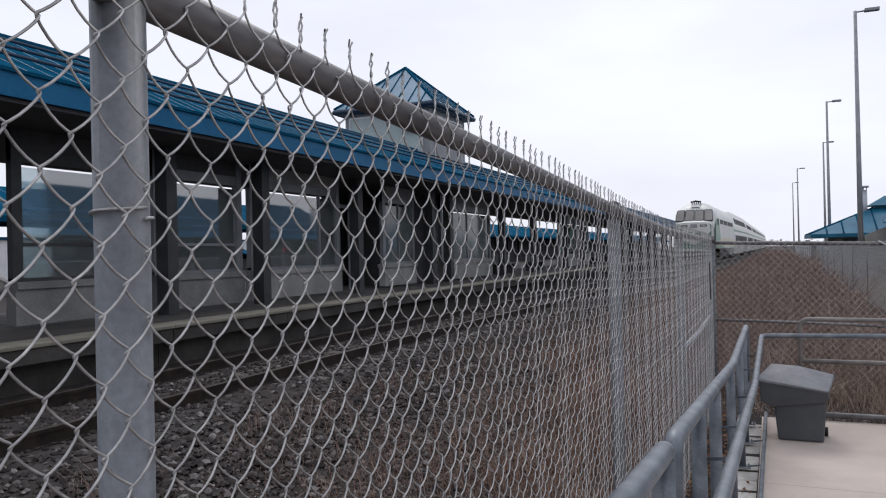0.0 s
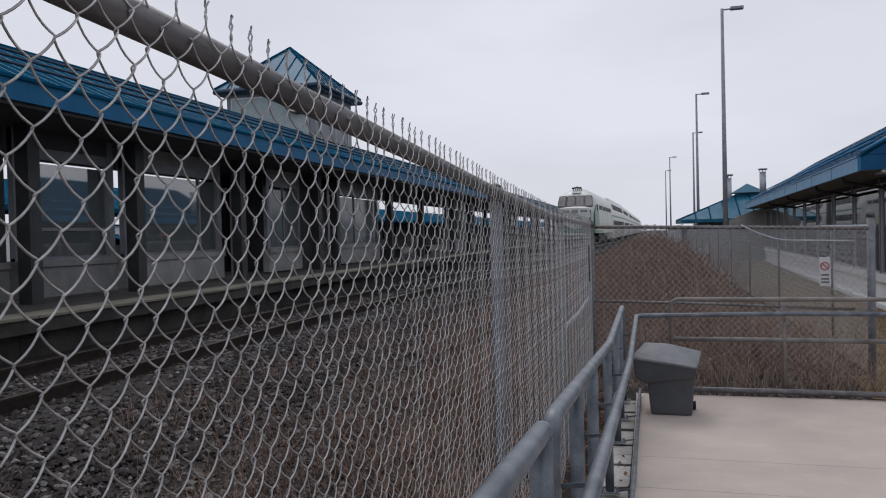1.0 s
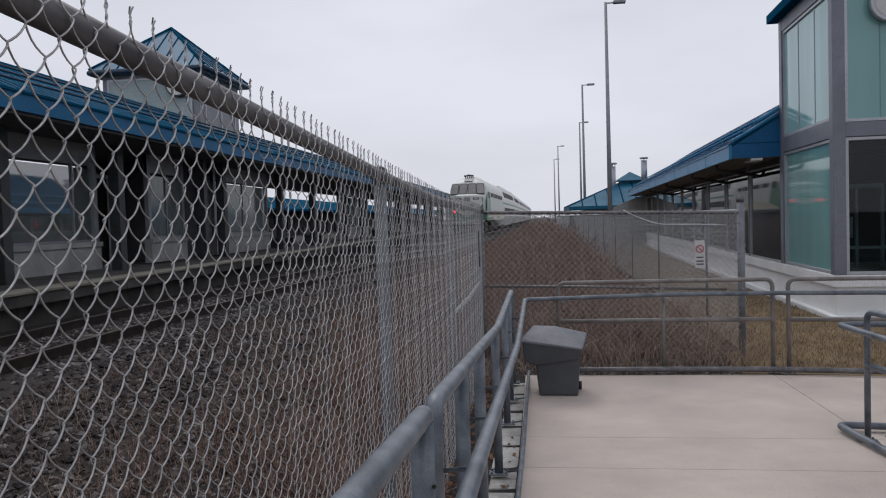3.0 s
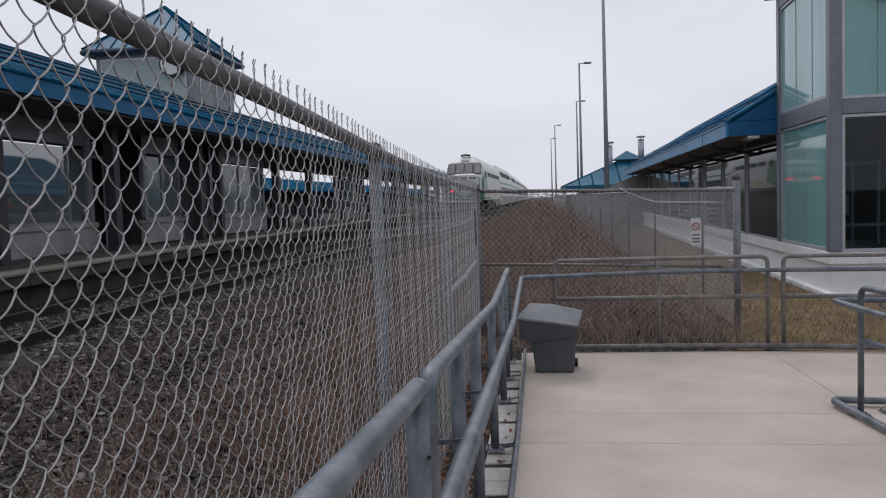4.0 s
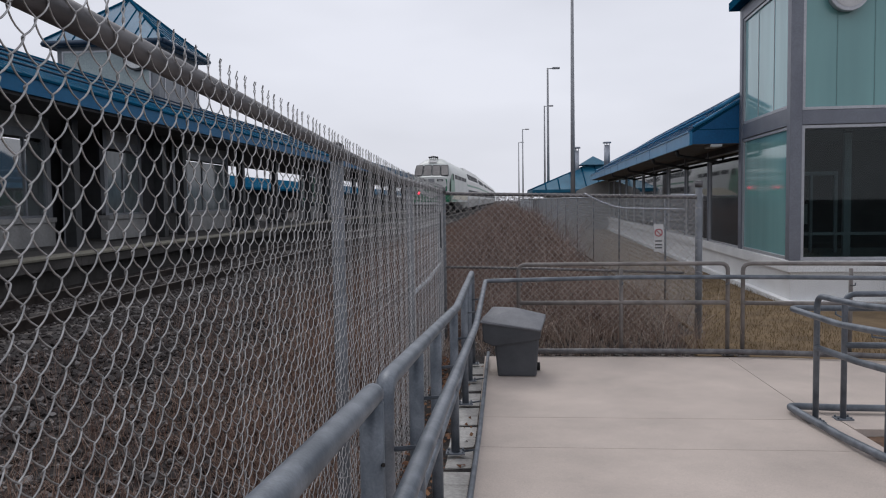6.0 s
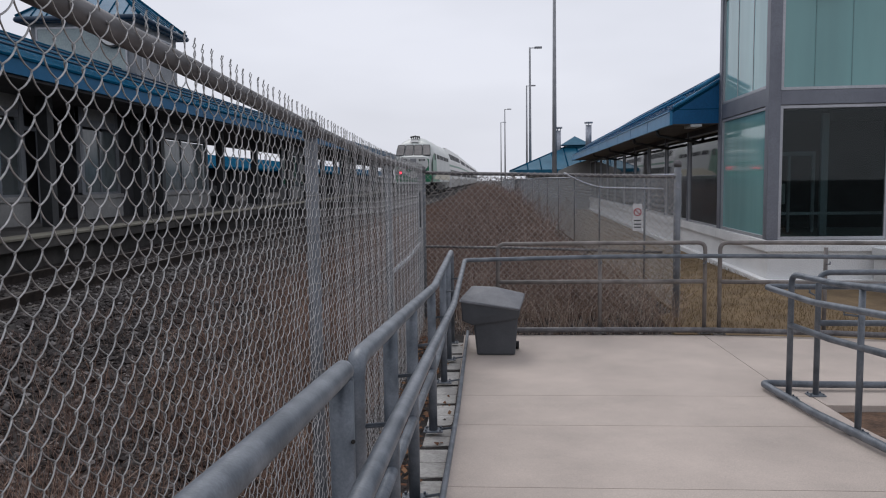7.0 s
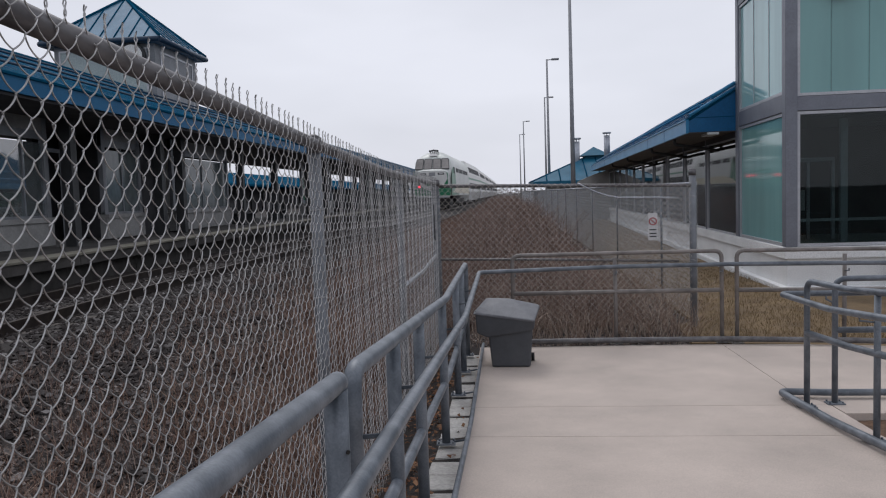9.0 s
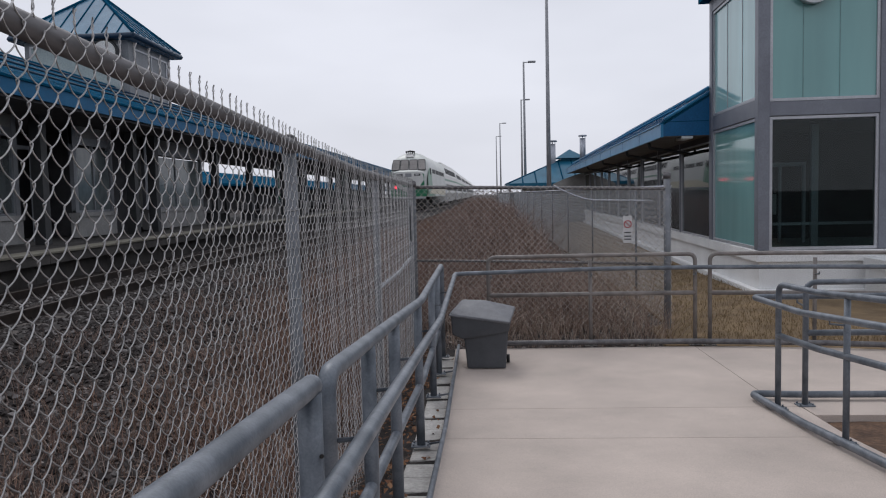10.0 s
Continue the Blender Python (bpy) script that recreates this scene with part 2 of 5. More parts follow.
def base(name, x, y, z, label, category, group="", kind="", rz=0.0):
    ob = new(name)
    ob.empty_display_size = 0.1
    ob.matrix_world = pose(x, y, z, 0, 0, rz)
    return tagged(ob, label, category, group, kind)


def B():
    return bmesh.new()


# the site: landing at z 0, a ramp that rises towards the viewer
def ramp(y):
    return max(0.0, 3.9 - y) * 0.076 if y > -3 else 6.9 * 0.076


def fence_x(y):
    return -0.6421 + 0.0038 * y


def fence_top(y):
    if y < 1.7:
        return 2.13 + 0.042 * (1.7 - y)
    return 2.13 - 0.03 * (y - 1.7) if y < 3.9 else 2.064 - 0.008 * (y - 3.9)


def ground_z(x, y):
    """Height of the open ground: bank towards the track, falling to the lawn."""
    z = -0.06
    if x < -0.3:
        k = min(1.0, (-0.3 - x) / 4.0)
        z = -0.12 + 0.38 * k * k * (3 - 2 * k) if x > -8.0 else 0.26
    if y > 8.6 and x < 2.9:
        k = min(1.0, (y - 8.6) / 10) * min(1.0, (2.9 - x) / 1.5)
        z += 0.50 * k * max(0.0, min(1.0, (x + 3.2) / 2.6))
    return z + 0.03 * noise.noise(Vector((x * 0.8, y * 0.8, 0)))


def track_x(y):
    return -6.66 + 0.036 * min(max(0.0, y - 10.0), 88.0) + 0.018 * max(0.0, min(y, 420.0) - 98.0)


RAIL_Z = 0.42


def rail_z(y):
    """Rail height: level at the platform, a slight climb beyond."""
    return RAIL_Z + 0.18 * min(1.0, max(0.0, (y - 24.0) / 24.0))


# ---- ground ----
def build_ground():
    xs = [-900, -300, -100, -40, -22, -14, -9.2, -8.4] + [-8.0 + 0.4 * i for i in range(29)] + [4, 5, 6, 8, 12, 20, 40, 100, 300, 900]
    ys = [-300, -80, -20, -8] + [-4 + 0.5 * i for i in range(49)] + [22, 26, 30, 36, 44, 55, 70, 90, 120, 160, 220, 320, 500, 900, 1600]
    bm = B()
    grid = [[bm.verts.new((x, y, ground_z(x, y))) for y in ys] for x in xs]
    for i in range(len(xs) - 1):
        for j in range(len(ys) - 1):
            f = bm.faces.new((grid[i][j], grid[i + 1][j], grid[i + 1][j + 1], grid[i][j + 1]))
            f.smooth = True
    ob = part("ground", bm, M_SOIL)
    tagged(ob, "gravelly brown soil beside the railway track", "ground", "", "structure")


build_ground()


# ---- slab and ramp ----
def slab_panel(parent, corners, th=0.25):
    bm = B()
    outl = [Vector(c) for c in corners]
    top = [bm.verts.new(v) for v in outl]
    low = [bm.verts.new(v - Vector((0, 0, th + v.z))) for v in outl]
    bm.faces.new(top)
    bm.faces.new(low[::-1])
    n = len(top)
    for i in range(n):
        bm.faces.new((top[i], low[i], low[(i + 1) % n], top[(i + 1) % n]))
    return part("slab_panel", bm, M_CONC, parent)


pavement = base("pavement", 1.3, 4, 0, "pale beige concrete landing and ramp slab", "pavement", "", "structure")
pavement.matrix_world = Matrix()
G = 0.006
ybreaks = [-3.6, -1.4, 0.6, 2.3, 3.74, 4.58]
for a, b in zip(ybreaks, ybreaks[1:]):
    slab_panel(pavement, [(-0.10 + 0.012 * a, a + G, ramp(a)), (2.93, a + G - 0.06, ramp(a)), (2.93, b - 0.06, ramp(b)), (-0.10 + 0.012 * b, b, ramp(b))])
far_edge = [(5.0, 6.66, 0), (4.33, 6.87, 0), (3.46, 7.02, 0), (2.5, 7.1, 0), (1.35, 7.12, 0), (-0.02, 7.15, 0)]
slab_panel(pavement, [(-0.045, 4.58 + G, 0), (2.936, 4.52 + G, 0), (2.78, 5.0, 0), (2.79, 7.08, 0)] + far_edge[3:])
slab_panel(pavement, [(2.942, 4.52 + G, 0), (2.95, 4.27, 0), (9.5, 4.05, 0), (9.5, 4.2, 0), (9.5, 4.62, 0), (9.5, 6.0, 0), (7.0, 6.3, 0)] + far_edge[:3] + [(2.797, 7.08, 0), (2.787, 5.0, 0)])


# ---- guard rails ----
def guard_section(label, line, posts, group, mid=0.62, r=0.024, pr=0.023, open_start=False, h=1.046, mat=None):
    """A tube guard over a ground line of (x, y, z): top rail turning down into the end posts, mid rail, posts with base plates."""
    mat = mat or M_GUARD
    g = base("guard_rail", line[0][0], line[0][1], line[0][2], label, "railing", group)
    o = Vector(line[0])
    L = [Vector(p) - o for p in line]
    up = Vector((0, 0, h))
    bm = B()
    if open_start:
        d = (L[0] - L[1]).normalized()
        tip = [L[0] + up + d * 0.03, L[0] + up]
        tube(bm, bend(tip + [p + up for p in L[1:]] + [L[-1]], 0.09), r, 16)
        tube(bm, [tip[0] + d * k for k in (0.0, r * 0.5, r * 0.85)], r, 16, True, r * 0.45)
    else:
        tube(bm, bend([L[0]] + [p + up for p in L] + [L[-1]], 0.09), r, 16)
    part("top_rail", bm, mat, g)
    if mid:
        bm = B()
        tube(bm, [p + Vector((0, 0, mid)) for p in L], 0.026, 12)
        part("mid_rail", bm, mat, g)
    for x, y, z in list(posts) + ([line[0]] if open_start else []):
        p = Vector((x, y, z)) - o
        bm = B()
        tube(bm, [p, p + Vector((0, 0, 1.03))], pr, 14)
        part("post", bm, mat, g)
    if open_start:
        bm = B()
        q = Vector((0, pr * 0.2, 0.86))
        tube(bm, [q + Vector((pr * 0.9, -pr * 0.7, 0)), q + Vector((pr * 1.0, -pr * 0.8, 0))], 0.006, 8)
        part("drain_hole", bm, M_BLACK, g)
    if posts:
        for x, y, z in list(posts) + [line[0], line[-1]]:
            p = Vector((x, y, z)) - o
            bm = B()
            box(bm, p.x - 0.07, p.x + 0.07, p.y - 0.05, p.y + 0.05, p.z + 0.0, p.z + 0.012)
            plate = part("base_plate", bm, mat, g, "", 0.003)
            for sx, sy in ((-1, -1), (1, -1), (-1, 1), (1, 1)):
                bm = B()
                tube(bm, [p + Vector((sx * 0.052, sy * 0.034, 0.012)), p + Vector((sx * 0.052, sy * 0.034, 0.026))], 0.008, 6)
                part("bolt", bm, mat, plate)
    return g


def gx(y):
    return -0.245 + 0.0138 * y


def gp(y, dx=0.0, dz=0.0):
    return (gx(y) + dx, y, ramp(y) + dz)


GL = "grey painted tubular steel guard rail beside the ramp"
guard_section(GL, [gp(0.14), gp(-1.0), gp(-3.3)], [gp(-0.9), gp(-2.1)], "guard rails", 0.44, 0.031, 0.034, True)
guard_section(GL, [gp(0.36), gp(2.0), gp(3.9), gp(6.72)], [gp(1.2), gp(2.1), gp(3.55), gp(5.0), gp(5.9)], "guard rails", 0.44, 0.030, 0.031)
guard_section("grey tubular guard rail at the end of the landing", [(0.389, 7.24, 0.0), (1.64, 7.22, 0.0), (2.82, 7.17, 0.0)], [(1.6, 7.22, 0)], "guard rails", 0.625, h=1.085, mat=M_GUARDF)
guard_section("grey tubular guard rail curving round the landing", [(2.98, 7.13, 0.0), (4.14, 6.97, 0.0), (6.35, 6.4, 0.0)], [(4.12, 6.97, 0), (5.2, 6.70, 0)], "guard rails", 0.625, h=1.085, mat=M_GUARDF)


def handrail(label, pts, stubs, r=0.025, mat=None):
    """A continuous hand rail with short brackets; stubs are pairs of points."""
    h = base("hand_rail", *pts[0], label, "handrail", "hand rails")
    o = Vector(pts[0])
    bm = B()
    tube(bm, bend([Vector(p) - o for p in pts], 0.09), r, 12)
    part("rail", bm, mat or M_GUARD, h)
    for a, b in stubs:
        a, b = Vector(a) - o, Vector(b) - o
        bm = B()
        tube(bm, [a, Vector((b.x, b.y, a.z + 0.3 * (b.z - a.z))), b], 0.008, 6)
        part("bracket", bm, M_GUARD, h)
    return h


HX = 0.145
handrail("grey steel hand rail along the ramp and landing", [gp(-3.3, HX, 0.90), gp(0.3, HX, 0.90), gp(3.9, HX, 0.90), gp(7.0, HX, 0.92), (1.64, 7.12, 0.935), (2.89, 7.07, 0.935), (4.14, 6.86, 0.935), (6.35, 6.27, 0.935)],
         [(gp(y, 0, 0.84), gp(y, HX, 0.88)) for y in (-2.1, -0.9, 0.36, 1.2, 2.1, 3.55, 5.0, 5.9)] + [((x, y + 0.1, 0.84), (x, y, 0.88)) for x, y in ((0.42, 7.12), (1.6, 7.12), (2.8, 7.07), (4.12, 6.86))])
handrail("low grey kerb tube along the slab edge", [gp(-3.3, 0.16, 0.075), gp(0.3, 0.16, 0.075), gp(3.9, 0.165, 0.075), gp(7.0, 0.17, 0.075)],
         [(gp(y, 0.05, 0.012), gp(y, 0.16, 0.07)) for y in (-0.9, 0.36, 1.2, 2.1, 3.55, 5.0, 5.9)], 0.018)
handrail("low grey kerb tube at the landing's far edge", [(0.10, 7.15, 0.06), (1.64, 7.14, 0.06), (2.84, 7.09, 0.06), (4.14, 6.88, 0.06), (6.35, 6.29, 0.06)],
         [((x, y + 0.06, 0.012), (x, y, 0.07)) for x, y in ((0.42, 7.15), (1.6, 7.14), (2.8, 7.09), (4.12, 6.88))], 0.032, M_TUBE)
# rails round the planting bed
guard_section("grey tubular guard rail beside the planting bed", [(2.72, 4.46, 0.0), (2.79, 3.9, 0.0), (2.95, -3.0, 0.52)], [(2.80, 3.47, 0.03), (2.84, 1.6, 0.17), (2.88, 0.0, 0.30)], "guard rails")
guard_section("grey tubular guard rail beside the planting bed", [(2.98, 4.55, 0.0), (5.0, 4.45, 0.0), (8.5, 4.3, 0.0)], [(4.6, 4.47, 0), (6.2, 4.4, 0)], "guard rails")
handrail("grey steel hand rail at the planting bed", [(8.5, 4.5, 0.90), (3.0, 4.74, 0.90), (2.62, 4.78, 0.90), (2.66, 3.9, 0.90), (2.80, -3.0, 1.42)], [((2.80, 3.47, 0.87), (2.68, 3.47, 0.92)), ((2.98, 4.55, 0.84), (2.98, 4.72, 0.88))])
handrail("low grey kerb tube at the planting bed", [(8.5, 4.52, 0.05), (3.0, 4.72, 0.05), (2.61, 4.78, 0.05), (2.69, 3.9, 0.05), (2.86, -3.0, 0.57)], [((2.80, 3.47, 0.04), (2.71, 3.47, 0.09))], 0.03)


# ---- chain-link fences ----
PITCH, VP = 0.036, 0.0375


def wire_mesh(name, height, flip=1, r=0.00165, sides=6, spike=0.036, pitch=PITCH, mat=None):
    """One wire of the weave: a flattened spiral seen as a vertical zigzag, hooked round its neighbours, its upper end twisted into a barb."""
    bm = B()
    pts = []
    vp = VP * pitch / PITCH
    n = int(height / vp)
    for i in range(n):
        s = 1 if i % 2 else -1
        for w, a in ((0.0, 1.0), (0.08, 0.93), (0.25, 0.64), (0.5, 0.13), (0.72, -0.34), (0.88, -0.72), (0.96, -0.94)):
            pts.append((0.0048 * s * flip * math.sin(math.pi * w ** 1.35) ** 0.8, flip * s * a * (pitch / 2 + 0.0022), -(i + w) * vp))
    y0 = pts[0][1]
    top = [(0.003, y0 * 0.75, spike), (flip * 0.003, y0 * 1.12, spike * 0.75), (-flip * 0.003, y0 * 0.85, spike * 0.5), (flip * 0.003, y0 * 1.1, spike * 0.25)] if spike else []
    tube(bm, top + pts, r, sides, False)
    return mesh_of(name, bm, mat or M_WIRE)


def fence(label, start, end, top_fn, posts, height, group, spike=0.036, rail_r=0.028, post_r=0.031, pitch=PITCH, wire_r=0.00165, wire_mat=None):
    """A chain-link fence from start to end (x, y): posts, top rail, wires; top_fn(s) gives the top's height after s metres."""
    a, b = Vector((*start, 0)), Vector((*end, 0))
    d = (b - a).normalized()
    length = (b - a).length
    yaw = math.degrees(math.atan2(-d.x, d.y))
    f = base("chain_link_fence", start[0], start[1], 0, label, "fence", group, "", yaw)
    bm = B()
    tube(bm, [(0, s, top_fn(s) - 0.03) for s in [length * i / 24 for i in range(25)]], rail_r, 14)
    part("top_rail", bm, M_TUBE, f, "weathered dark grey top rail")
    for s, over in posts:
        z = top_fn(s) + over
        bm = B()
        tube(bm, [(-0.01, s, -0.35), (-0.01, s, z)], post_r, 18)
        p = part("post", bm, M_POST, f)
        bm = B()
        tube(bm, [(-0.01, s, z - 0.07), (-0.01, s, z + 0.004)], post_r + 0.006, 18)
        tube(bm, [(-0.01, s, z + 0.004), (-0.01, s, z + 0.02)], post_r + 0.004, 18, True, post_r * 0.4)
        part("cap", bm, M_TUBE, p)
        for k in range(4):
            bm = B()
            zz = z - 0.35 - 0.42 * k
            tube(bm, [(-0.01 + (post_r + 0.003) * math.cos(t), s + (post_r + 0.003) * math.sin(t), zz + 0.002 * t) for t in [i * 0.4 for i in range(17)]], 0.0022, 5)
            part("tie_wire", bm, M_WIRE, p)
    weave = [wire_mesh("wire", height, k, wire_r, spike=spike, pitch=pitch, mat=wire_mat) for k in (1, -1)]
    n = int(length / pitch)
    for i in range(n):
        s = (i + 0.5) * pitch
        w = new("wire", weave[i % 2])
        w.parent = f
        w.matrix_local = pose(0.031 + 0.004 * math.sin(i * 0.7), s, top_fn(s) + 0.001 + 0.002 * math.sin(i * 1.3), 0, random.uniform(-0.15, 0.15))
    return f


FS, FE = (fence_x(-2.6), -2.6), (fence_x(8.42), 8.42)
near_fence = fence("tall galvanised chain-link fence with a barbed top edge", FS, FE, lambda s: fence_top(-2.6 + s),
      [(1.188, 0.05), (4.32, 0.0), (7.4, 0.0), (10.98, 0.0)], 2.3, "chain-link fences")
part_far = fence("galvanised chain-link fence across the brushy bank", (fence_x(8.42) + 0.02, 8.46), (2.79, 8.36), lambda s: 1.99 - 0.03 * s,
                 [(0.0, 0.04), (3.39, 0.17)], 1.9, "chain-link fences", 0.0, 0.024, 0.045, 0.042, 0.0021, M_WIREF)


bm = B()
tube(bm, [(-0.01, 7.4, 1.03), (0.0, 9.2, 1.0), (-0.01, 10.98, 1.02)], 0.02, 10)
part("mid_rail", bm, M_GALV, near_fence, "galvanised brace rail at mid height")
bm = B()
box(bm, 0.036, 0.046, 10.35, 10.40, 1.28, 1.72)
box(bm, 0.036, 0.046, 10.40, 10.46, 1.26, 1.40)
part("tie_scrap", bm, M_DARK, near_fence, "dark scrap of webbing caught in the weave", 0.003)
bm = B()
tube(bm, [(0.0, 0, 0.96), (0.0, 1.3, 0.93), (0.0, 3.2, 0.86)], 0.018, 8)
part("mid_rail", bm, M_TUBE, part_far)
bm = B()
tube(bm, [(0.02, 1.9 + 0.13 * i, 1.93 - 0.19 * math.sin(min(1.0, i / 4) * 1.4) - 0.004 * i) for i in range(11)], 0.012, 8)
part("sagging_wire", bm, M_GALV, part_far)


def long_fence():
    """The fence that runs off beside the railway: posts, rail and joined wires."""
    f = base("chain_link_fence", 2.86, 8.45, 0, "long galvanised chain-link fence running beside the brush", "fence", "chain-link fences", "", -0.8)
    bm = B()
    tube(bm, [(0, 0, 1.88), (0, 110, 1.95)], 0.022, 8)
    part("top_rail", bm, M_GALV, f)
    for i in range(18):
        bm = B()
        tube(bm, [(0, i * 5.0 + 2.3, -0.1), (0, i * 5.0 + 2.3, 1.9)], 0.017, 8)
        part("post", bm, M_POST, f)
    bm = B()
    p = 0.075
    for i in range(800):
        s = i * p + 0.04
        pts = [(0.02 + 0.002 * (k % 2), s + (p / 2 if (k % 2) else -p / 2), 1.9 - k * 0.04) for k in range(48)]
        tube(bm, pts, 0.0034 + 0.000004 * i, 3, False)
    for i in range(170):
        s = 60 + i * 0.3
        pts = [(0.02, s + (0.15 if (k % 2) else -0.15), 1.92 - k * 0.16) for k in range(12)]
        tube(bm, pts, 0.006, 3, False)
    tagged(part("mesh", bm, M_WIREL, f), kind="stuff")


long_fence()


# ---- salt bin ----
def salt_bin():
    b = base("salt_bin", 0.335, 6.28, 0.0, "grey plastic salt bin with a sloping lid on the slab", "bin", "", "", -2)
    bm = B()
    rows = [(-0.20, 0.205, -0.20, 0.20, 0.004), (-0.24, 0.238, -0.225, 0.225, 0.45)]
    rings = [[bm.verts.new((x, y, z)) for x, y in ((a, c), (bb, c), (bb, d), (a, d))] for a, bb, c, d, z in rows]
    bm.faces.new(rings[0][::-1])
    bm.faces.new(rings[1])
    for k in range(4):
        bm.faces.new((rings[0][k], rings[0][(k + 1) % 4], rings[1][(k + 1) % 4], rings[1][k]))
    part("body", bm, M_BIN, b, "", 0.02)

    def shell(points):
        bm = B()
        for p in points:
            bm.verts.new(p)
        bmesh.ops.convex_hull(bm, input=bm.verts)
        return bm
    part("hopper", shell([(-0.36, -0.27, 0.59), (0.25, -0.27, 0.51), (0.30, 0.25, 0.57), (-0.35, 0.27, 0.58), (-0.35, -0.26, 0.38), (-0.24, -0.25, 0.33), (0.15, -0.25, 0.385), (0.245, -0.24, 0.405), (0.25, 0.24, 0.42), (-0.3, 0.25, 0.36)]), M_BIN, b, "bulging upper hopper", 0.012)
    part("lid", shell([(-0.378, -0.29, 0.605), (0.255, -0.29, 0.515), (-0.378, -0.29, 0.58), (0.255, -0.29, 0.49), (-0.26, 0.10, 0.70), (0.0, 0.10, 0.692), (0.32, 0.16, 0.61), (0.325, 0.26, 0.565), (-0.36, 0.29, 0.575), (-0.25, 0.27, 0.68)]), M_BINLID, b, "paler grey lid", 0.012)
    bm = B()
    tube(bm, [(0.215, 0.12, 0.045), (0.25, 0.12, 0.045)], 0.045, 12)
    part("wheel", bm, M_BLACK, b)


salt_bin()


# ---- railway: track, platform ----
def follow(y0, y1, step):
    n = max(1, int((y1 - y0) / step))
    return [y0 + (y1 - y0) * i / n for i in range(n + 1)]


M_BED = material("oily_ballast_bed", (0.012, 0.010, 0.0095), (0.035, 0.029, 0.027), 4, 0.95, 0, 1.0, 22)
track = base("railway_track", track_x(0), 0, 0, "rusty single railway track in dark ballast", "track", "", "structure")
track.matrix_world = Matrix()
for dx in (-0.7175, 0.7175):
    bm = B()
    for a, b in zip(follow(-20, 400, 6), follow(-20, 400, 6)[1:]):
        for w, z0, z1 in ((0.07, -0.16, -0.145), (0.012, -0.145, -0.035), (0.036, -0.035, 0.0)):
            ra, rb = rail_z(a), rail_z(b)
            xa, xb = track_x(a) + dx, track_x(b) + dx
            vs = [bm.verts.new(v) for v in ((xa - w, a, ra + z0), (xa + w, a, ra + z0), (xa + w, a, ra + z1), (xa - w, a, ra + z1), (xb - w, b, rb + z0), (xb + w, b, rb + z0), (xb + w, b, rb + z1), (xb - w, b, rb + z1))]
            for q in ((0, 1, 5, 4), (1, 2, 6, 5), (2, 3, 7, 6), (3, 0, 4, 7)):
                bm.faces.new([vs[i] for i in q])
    part("rail", bm, M_RAILST, track)
bm = B()
bed_y = follow(-20, 120, 3.0)
bed = [[bm.verts.new((track_x(y) + dx, y, (0.265 if abs(dx) < 1.6 else 0.20) + rail_z(y) - RAIL_Z)) for y in bed_y] for dx in (-1.5, -0.5, 0.5, 1.5, 2.5)]
for a, b in zip(bed, bed[1:]):
    for j in range(len(bed_y) - 1):
        bm.faces.new((a[j], b[j], b[j + 1], a[j + 1]))
part("ballast_bed", bm, M_BED, track, "oily black ballast bed")
sleeper_bm = B()
box(sleeper_bm, -1.3, 1.3, -0.11, 0.11, RAIL_Z - 0.33, RAIL_Z - 0.16)
sleeper_me = mesh_of("sleeper", sleeper_bm, M_SLEEPER, 0.012)
for i in range(150):
    s = new("sleeper", sleeper_me)
    s.parent = track
    y = -14 + i * 0.61
    s.matrix_local = pose(track_x(y), y, rail_z(y) - RAIL_Z + random.uniform(-0.01, 0.01), 0, 0, random.uniform(-0.6, 0.6))

PZ, PX = 0.86, -8.2
platform = base("platform", PX, 0, 0, "grey concrete station platform with a pale edge strip", "platform", "", "structure")
platform.matrix_world = Matrix()
for i in range(34):
    y = -14 + i * 3.0
    bm = B()
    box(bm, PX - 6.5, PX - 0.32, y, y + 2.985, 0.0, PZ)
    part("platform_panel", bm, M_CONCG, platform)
    bm = B()
    box(bm, PX - 0.55, PX + 0.03, y, y + 2.985, PZ + 0.002, PZ + 0.05)
    part("edge_strip", bm, M_EDGE, platform, "", 0.01)
    # the beam's dark colour stands for shade under the edge strip
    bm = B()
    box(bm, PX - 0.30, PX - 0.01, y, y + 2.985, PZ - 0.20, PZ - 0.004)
    part("edge_beam", bm, M_CONCG, platform, "concrete edge beam darkened for the shade under the edge", 0.01)


# ---- blue-roofed platform shelter ----
M_BLUEF = material("blue_gutter_metal", (0.010, 0.105, 0.23), (0.016, 0.135, 0.28), 1.0, 0.5, 0.0, 0.03, 50, spec=0.1)
M_BLUES = material("blue_seam_metal", (0.010, 0.07, 0.16), (0.035, 0.13, 0.25), 3.0, 0.25, 0.0, 0.02, 50, spec=0.9, stretch=(1, 4, 1))


